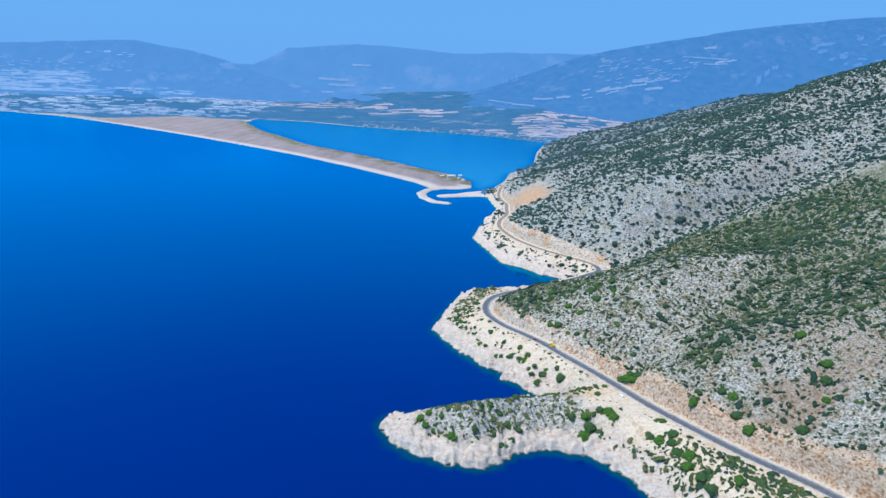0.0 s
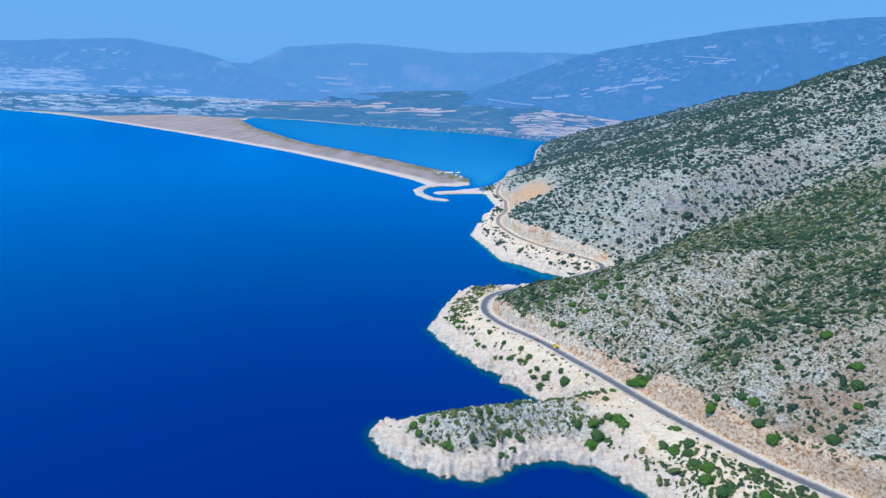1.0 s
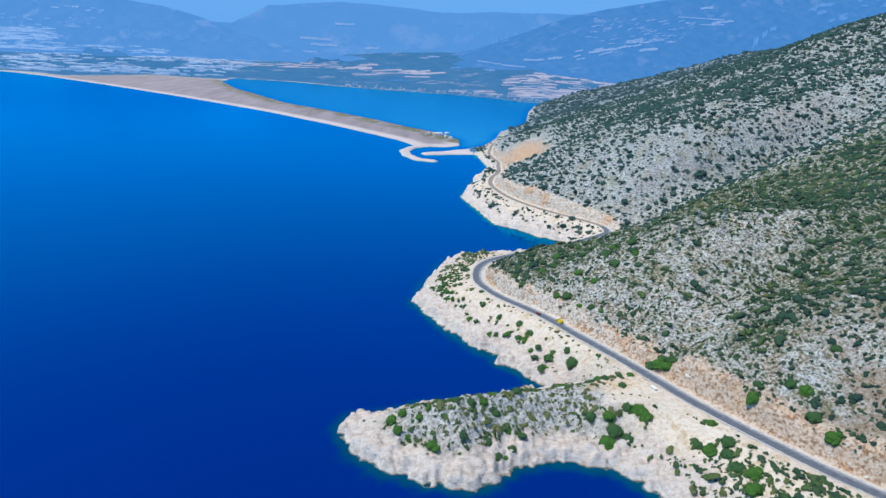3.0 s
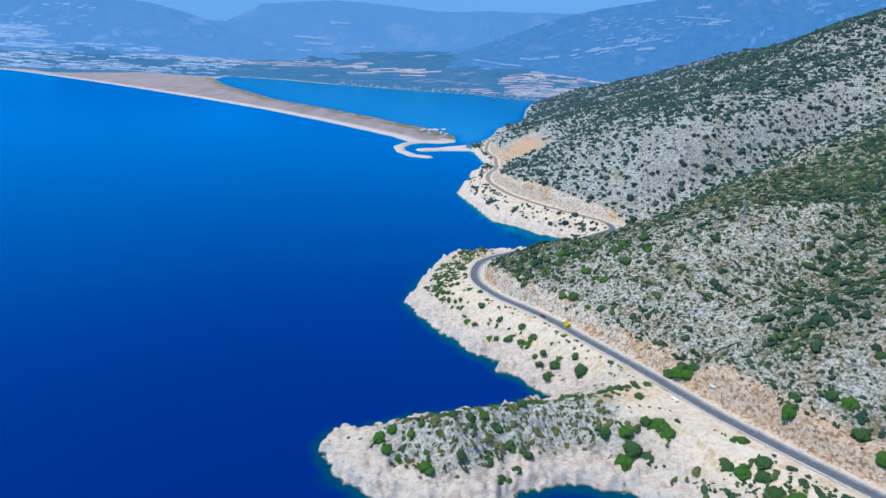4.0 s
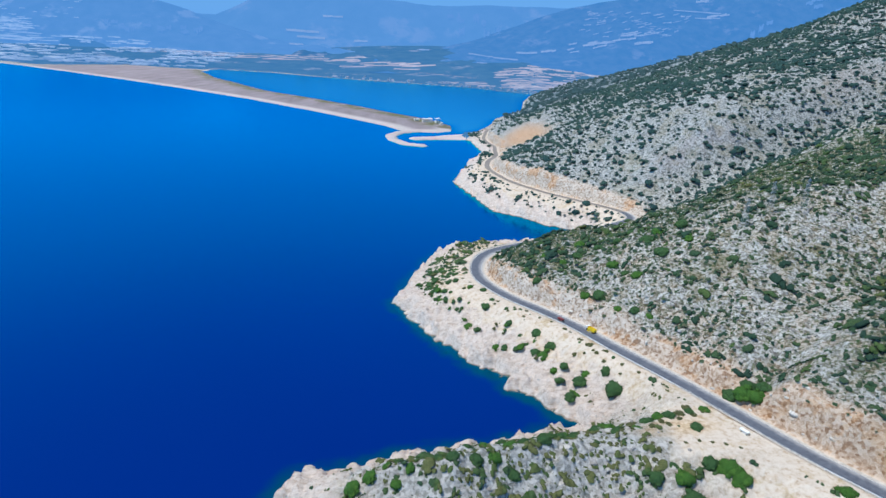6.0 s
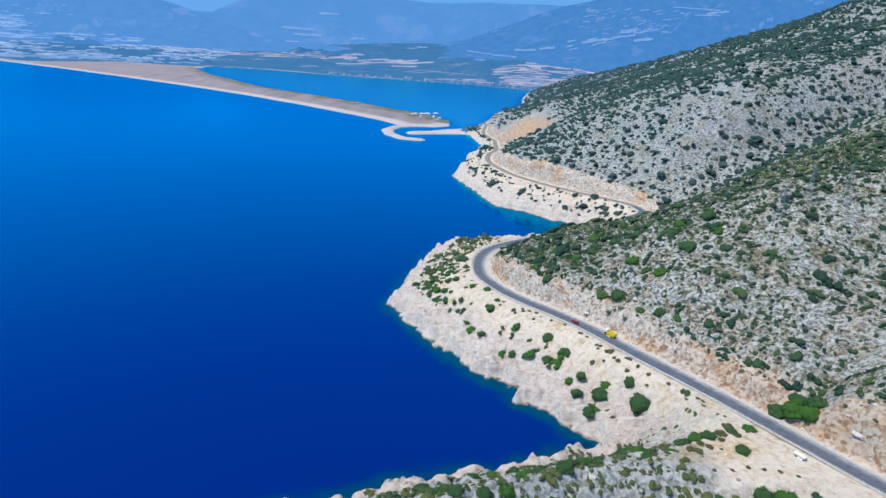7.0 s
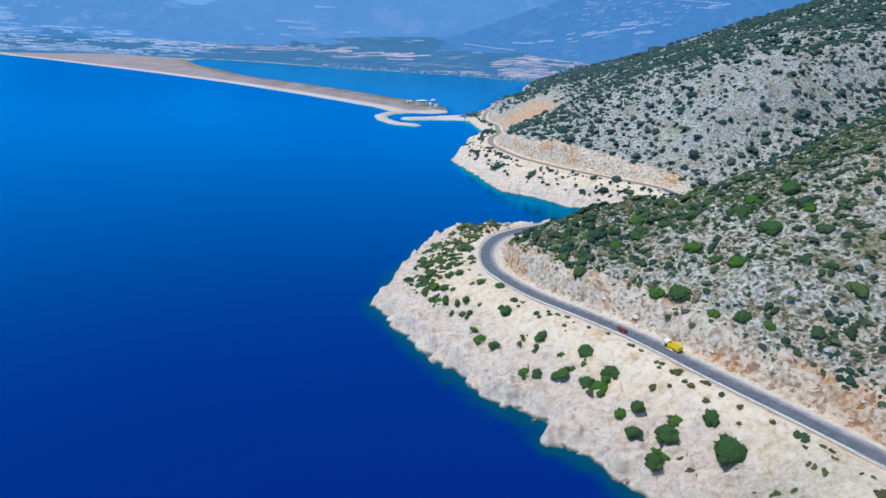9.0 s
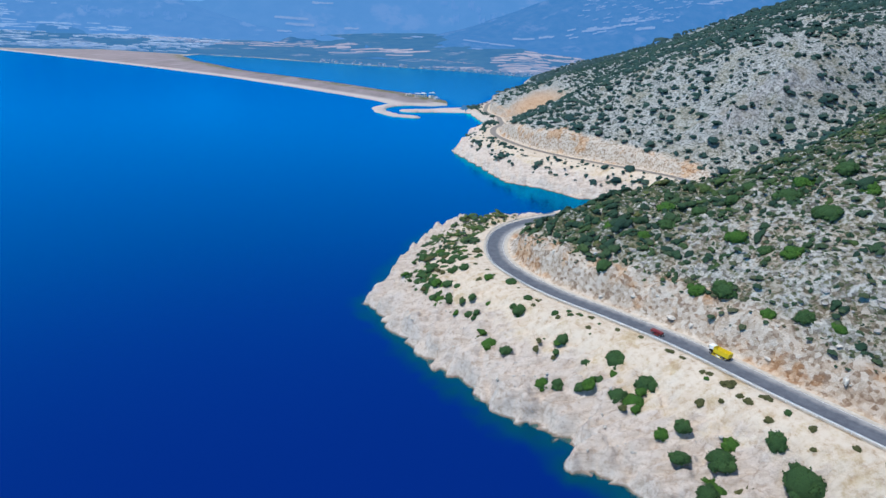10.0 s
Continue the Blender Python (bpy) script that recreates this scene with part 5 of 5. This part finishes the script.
def truck(at):
    """A tipper with a white cab, its nose along x."""
    ob = new("tipper_truck")
    ob.matrix_world = at
    part("chassis", boxed(((7.4, 0.9, 0.28), (0, 0, 0.82))), TYRE, ob)
    cab = bmesh.new()
    box(cab, (1.75, 2.3, 1.15), (2.85, 0, 1.35), bevel=0.12)
    box(cab, (1.6, 2.2, 1.0), (2.80, 0, 2.35), bevel=0.12, taper=(0.86, 0.92))
    cab = part("cab", cab, WHITE, ob, "white painted cab")
    part("windscreen", boxed(((0.04, 1.9, 0.75), (3.60, 0, 2.32)), turn=(0, -7, 0)), GLASS, cab)
    for s in (1, -1):
        part("side_window", boxed(((0.8, 0.04, 0.6), (2.85, s * 1.085, 2.35)), turn=(s * 4, 0, 0)), GLASS, cab)
        part("headlight", boxed(((0.08, 0.4, 0.2), (3.73, s * 0.85, 1.05))), LAMP, cab)
        part("mirror", boxed(((0.12, 0.2, 0.4), (3.5, s * 1.32, 2.3))), TYRE, cab)
    tub = bmesh.new()
    box(tub, (5.4, 2.44, 0.14), (-0.95, 0, 1.12))
    for s in (1, -1):
        box(tub, (5.4, 0.12, 1.5), (-0.95, s * 1.16, 1.9))
        for k in range(6):
            box(tub, (0.12, 0.10, 1.5), (-3.4 + k * 0.98, s * 1.26, 1.9))
    box(tub, (0.12, 2.2, 1.8), (1.69, 0, 2.05))
    box(tub, (0.12, 2.2, 1.45), (-3.59, 0, 1.88))
    tub = part("tipper_body", tub, YELLOW, ob, "yellow ribbed steel tipper body")
    part("load_cover", boxed(((5.2, 2.18, 0.12), (-0.95, 0, 2.55)), bevel=0.04), YELLOW, tub)
    part("tail_light", boxed(((0.06, 0.3, 0.16), (-3.7, 0.9, 0.95)), ((0.06, 0.3, 0.16), (-3.7, -0.9, 0.95))), TAIL, ob)
    for s in (1, -1):
        for x in (2.6, -1.6, -2.8):
            wheel(ob, x, s * 0.98, 0.5, 0.34)
    return tagged(ob, "yellow tipper truck with a white cab on the road", "truck")


px, py, pz, pa = beside(82, 421, 1.6)
truck(pose(px, py, pz, 0, 0, pa) @ Matrix.Scale(0.76, 4))


# ---- pylons on the spur ----
LATTICE = grained("weathered zinc", (0.26, 0.28, 0.29), (0.38, 0.40, 0.41), 1.2, 0.7, 0.0, 0.3)


def pylon(x, y, tall, turn):
    ob = new("power_pylon")
    ob.matrix_world = pose(x, y, height(x, y) - 0.3, 0, 0, turn)
    half = [(0.0, 1.7), (0.35, 1.05), (0.7, 0.5), (1.0, 0.16)]
    for sx in (1, -1):
        for sy in (1, -1):
            bm = bmesh.new()
            for (a, wa), (b, wb) in zip(half[:-1], half[1:]):
                bar(bm, (sx * wa, sy * wa, a * tall), (sx * wb, sy * wb, b * tall), 0.08)
            part("leg", bm, LATTICE, ob)
    bm = bmesh.new()
    levels = np.linspace(0, 1, 9)
    w = np.interp(levels, [h[0] for h in half], [h[1] for h in half])
    for k in range(8):
        za, zb, wa, wb = levels[k] * tall, levels[k + 1] * tall, w[k], w[k + 1]
        for c in range(4):
            p, q = [(1, 1), (1, -1), (-1, -1), (-1, 1)][c], [(1, -1), (-1, -1), (-1, 1), (1, 1)][c]
            bar(bm, (p[0] * wa, p[1] * wa, za), (q[0] * wb, q[1] * wb, zb), 0.035)
            bar(bm, (q[0] * wa, q[1] * wa, za), (p[0] * wb, p[1] * wb, zb), 0.035)
    part("bracing", bm, LATTICE, ob)
    for h, reach in ((0.70, 2.6), (0.83, 2.2), (0.95, 1.7)):
        bm = bmesh.new()
        bar(bm, (-reach, 0, h * tall), (reach, 0, h * tall), 0.14)
        bar(bm, (-reach, 0, h * tall), (0, 0, (h + 0.045) * tall), 0.09)
        bar(bm, (reach, 0, h * tall), (0, 0, (h + 0.045) * tall), 0.09)
        arm = part("cross_arm", bm, LATTICE, ob)
        for s in (1, -1):
            bm = bmesh.new()
            bmesh.ops.create_cone(bm, segments=8, radius1=0.12, radius2=0.08, depth=0.9, cap_ends=True, matrix=Matrix.Translation((s * reach, 0, h * tall - 0.5)))
            part("insulator", bm, RIM, arm)
    return tagged(ob, "slender grey lattice steel power pylon among the scrub", "pylon", "pylons on the spur")


for px, py, tall in ((160, 452, 15), (174, 457, 17), (189, 455, 18)):
    pylon(px, py, tall, 35)

# ---- marker posts at the bend ----
for px, py in ((40, 531), (49, 545)):
    x, y, z, a = beside(px, py, -4.6)
    ob = new("marker_post")
    ob.location = (x, y, z)
    part("post", boxed(((0.16, 0.16, 1.3), (0, 0, 0.6)), bevel=0.03), WHITE, ob)
    part("band", boxed(((0.17, 0.17, 0.2), (0, 0, 1.0))), TAIL, ob, "red reflector band")
    tagged(ob, "white roadside marker post at the bend", "post", "marker posts at the bend")

# ---- buildings at the bar's end and round the lagoon ----
WALL = grained("whitewash", (0.66, 0.65, 0.63), (0.80, 0.79, 0.77), 0.5, 0.9)
TILES = grained("faded roof tiles", (0.38, 0.31, 0.28), (0.50, 0.43, 0.40), 0.8, 0.9)
PANE = glass_material()


# Far houses: haze put into wall and roof as blue emission.
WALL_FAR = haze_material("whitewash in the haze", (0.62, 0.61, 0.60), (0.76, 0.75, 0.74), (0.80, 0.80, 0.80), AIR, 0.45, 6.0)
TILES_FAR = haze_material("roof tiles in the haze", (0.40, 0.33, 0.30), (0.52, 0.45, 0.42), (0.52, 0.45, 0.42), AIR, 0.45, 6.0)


def house(x, y, wide, deep, storeys, turn, label, roof="flat", group="", wall=WALL, tiles=TILES):
    ob = new("house")
    tall = 3.0 * storeys
    ob.matrix_world = pose(x, y, height(x, y) - 0.3, 0, 0, turn)
    part("wall", boxed(((wide, deep, tall + 0.3), (0, 0, tall / 2)), bevel=0.05), wall, ob)
    if roof == "flat":
        bm = boxed(((wide + 0.5, deep + 0.5, 0.3), (0, 0, tall + 0.3)))
        box(bm, (wide * 0.25, deep * 0.3, 1.6), (wide * 0.2, 0, tall + 1.2))
        part("roof", bm, wall, ob)
    else:
        bm = bmesh.new()
        q = [bm.verts.new(p) for p in ((-wide / 2 - 0.4, -deep / 2 - 0.4, tall + 0.1), (wide / 2 + 0.4, -deep / 2 - 0.4, tall + 0.1), (wide / 2 + 0.4, deep / 2 + 0.4, tall + 0.1),
                                       (-wide / 2 - 0.4, deep / 2 + 0.4, tall + 0.1), (-wide / 2 + 1, 0, tall + deep * 0.28), (wide / 2 - 1, 0, tall + deep * 0.28))]
        for f in ((0, 1, 5, 4), (2, 3, 4, 5), (1, 2, 5), (3, 0, 4), (3, 2, 1, 0)):
            bm.faces.new([q[k] for k in f])
        part("roof", bm, tiles, ob, "faded red tile roof")
    n = max(2, int(wide / 4))
    for s in range(storeys):
        for k in range(n):
            part("window", boxed(((1.3, 0.12, 1.4), (-wide / 2 + (k + 0.5) * wide / n, -deep / 2 - 0.02, 1.6 + 3 * s))), PANE, ob)
    return tagged(ob, label, "house", group)


house(0, 1374, 20, 11, 2, 8, "long white two-storey harbour building by the channel")
house(20, 1364, 9, 9, 3, 20, "white tower-like house by the channel")
house(-22, 1386, 10, 8, 1, 15, "low white shed behind the sandy bar")
house(27, 1342, 8, 6, 1, 40, "small white hut beside the channel")
g = np.random.default_rng(31)
shore_row = spline(BAR_LAGOON[:6], 8.0)
for q in range(70):
    i = int(g.uniform(2, len(shore_row) * (0.98 if q % 3 else 0.55)))
    way = shore_row[min(i + 1, len(shore_row) - 1)] - shore_row[i - 1]
    way /= np.linalg.norm(way)
    off = g.uniform(22, 40) if q % 2 else g.uniform(30, 150)
    x, y = shore_row[i, 0] + way[1] * off, shore_row[i, 1] - way[0] * off
    if height(x, y) < 1:
        continue
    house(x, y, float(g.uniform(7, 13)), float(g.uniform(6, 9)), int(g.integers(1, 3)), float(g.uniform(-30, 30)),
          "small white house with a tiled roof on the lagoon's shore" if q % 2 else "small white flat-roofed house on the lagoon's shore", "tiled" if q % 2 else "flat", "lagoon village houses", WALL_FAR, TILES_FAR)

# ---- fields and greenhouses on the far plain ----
# Fields and film carry painted haze as emitted blue.
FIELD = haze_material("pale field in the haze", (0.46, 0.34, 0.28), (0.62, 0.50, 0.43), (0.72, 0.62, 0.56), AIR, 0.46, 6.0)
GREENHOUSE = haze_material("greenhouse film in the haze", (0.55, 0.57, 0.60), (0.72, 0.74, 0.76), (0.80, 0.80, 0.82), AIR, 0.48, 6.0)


def patches(name, label, places, long, deep, lift, material, category, thick=0.0):
    """Plots of land that follow the ground, cut up along their length."""
    vs, fs, at = [], [], 0
    for x, y in places:
        n, l, dp, a = 5, g.uniform(*long), g.uniform(*deep), g.normal(0, 0.12)
        u = np.linspace(-0.5, 0.5, n)
        edge = g.uniform(0.75, 1.1, (2, n))
        cx, cy = u * l, u * l * math.sin(a)
        px = np.concatenate([x + cx, x + cx + g.uniform(-0.1, 0.1) * l])
        py = np.concatenate([y + cy - dp * 0.5 * edge[0], y + cy + dp * 0.5 * edge[1]])
        pz = shape(px, py)[0] + lift
        vs.append(np.stack([px, py, pz], 1))
        i = np.arange(n - 1)
        fs.append(np.stack([i, i + 1, i + 1 + n, i + n], 1) + at)
        at += 2 * n
        if thick:
            low = np.stack([px[:n], py[:n], pz[:n] - thick], 1)
            vs.append(low)
            fs.append(np.stack([i + at, i + 1 + at, i + 1 + at - 2 * n, i + at - 2 * n], 1))
            at += n
    return tagged(new(name, mesh_of(name, np.concatenate(vs), np.concatenate(fs), material, False)), label, category, kind="stuff")


band = spline([(-1500, 3900), (-1200, 3880), (-930, 3830), (-760, 3960), (-560, 3860), (-350, 3700), (-200, 3580), (-110, 3500)], 20)
spots = [band[int(g.integers(0, len(band)))] + g.normal(0, 1, 2) * (90, 45) for _ in range(50)]
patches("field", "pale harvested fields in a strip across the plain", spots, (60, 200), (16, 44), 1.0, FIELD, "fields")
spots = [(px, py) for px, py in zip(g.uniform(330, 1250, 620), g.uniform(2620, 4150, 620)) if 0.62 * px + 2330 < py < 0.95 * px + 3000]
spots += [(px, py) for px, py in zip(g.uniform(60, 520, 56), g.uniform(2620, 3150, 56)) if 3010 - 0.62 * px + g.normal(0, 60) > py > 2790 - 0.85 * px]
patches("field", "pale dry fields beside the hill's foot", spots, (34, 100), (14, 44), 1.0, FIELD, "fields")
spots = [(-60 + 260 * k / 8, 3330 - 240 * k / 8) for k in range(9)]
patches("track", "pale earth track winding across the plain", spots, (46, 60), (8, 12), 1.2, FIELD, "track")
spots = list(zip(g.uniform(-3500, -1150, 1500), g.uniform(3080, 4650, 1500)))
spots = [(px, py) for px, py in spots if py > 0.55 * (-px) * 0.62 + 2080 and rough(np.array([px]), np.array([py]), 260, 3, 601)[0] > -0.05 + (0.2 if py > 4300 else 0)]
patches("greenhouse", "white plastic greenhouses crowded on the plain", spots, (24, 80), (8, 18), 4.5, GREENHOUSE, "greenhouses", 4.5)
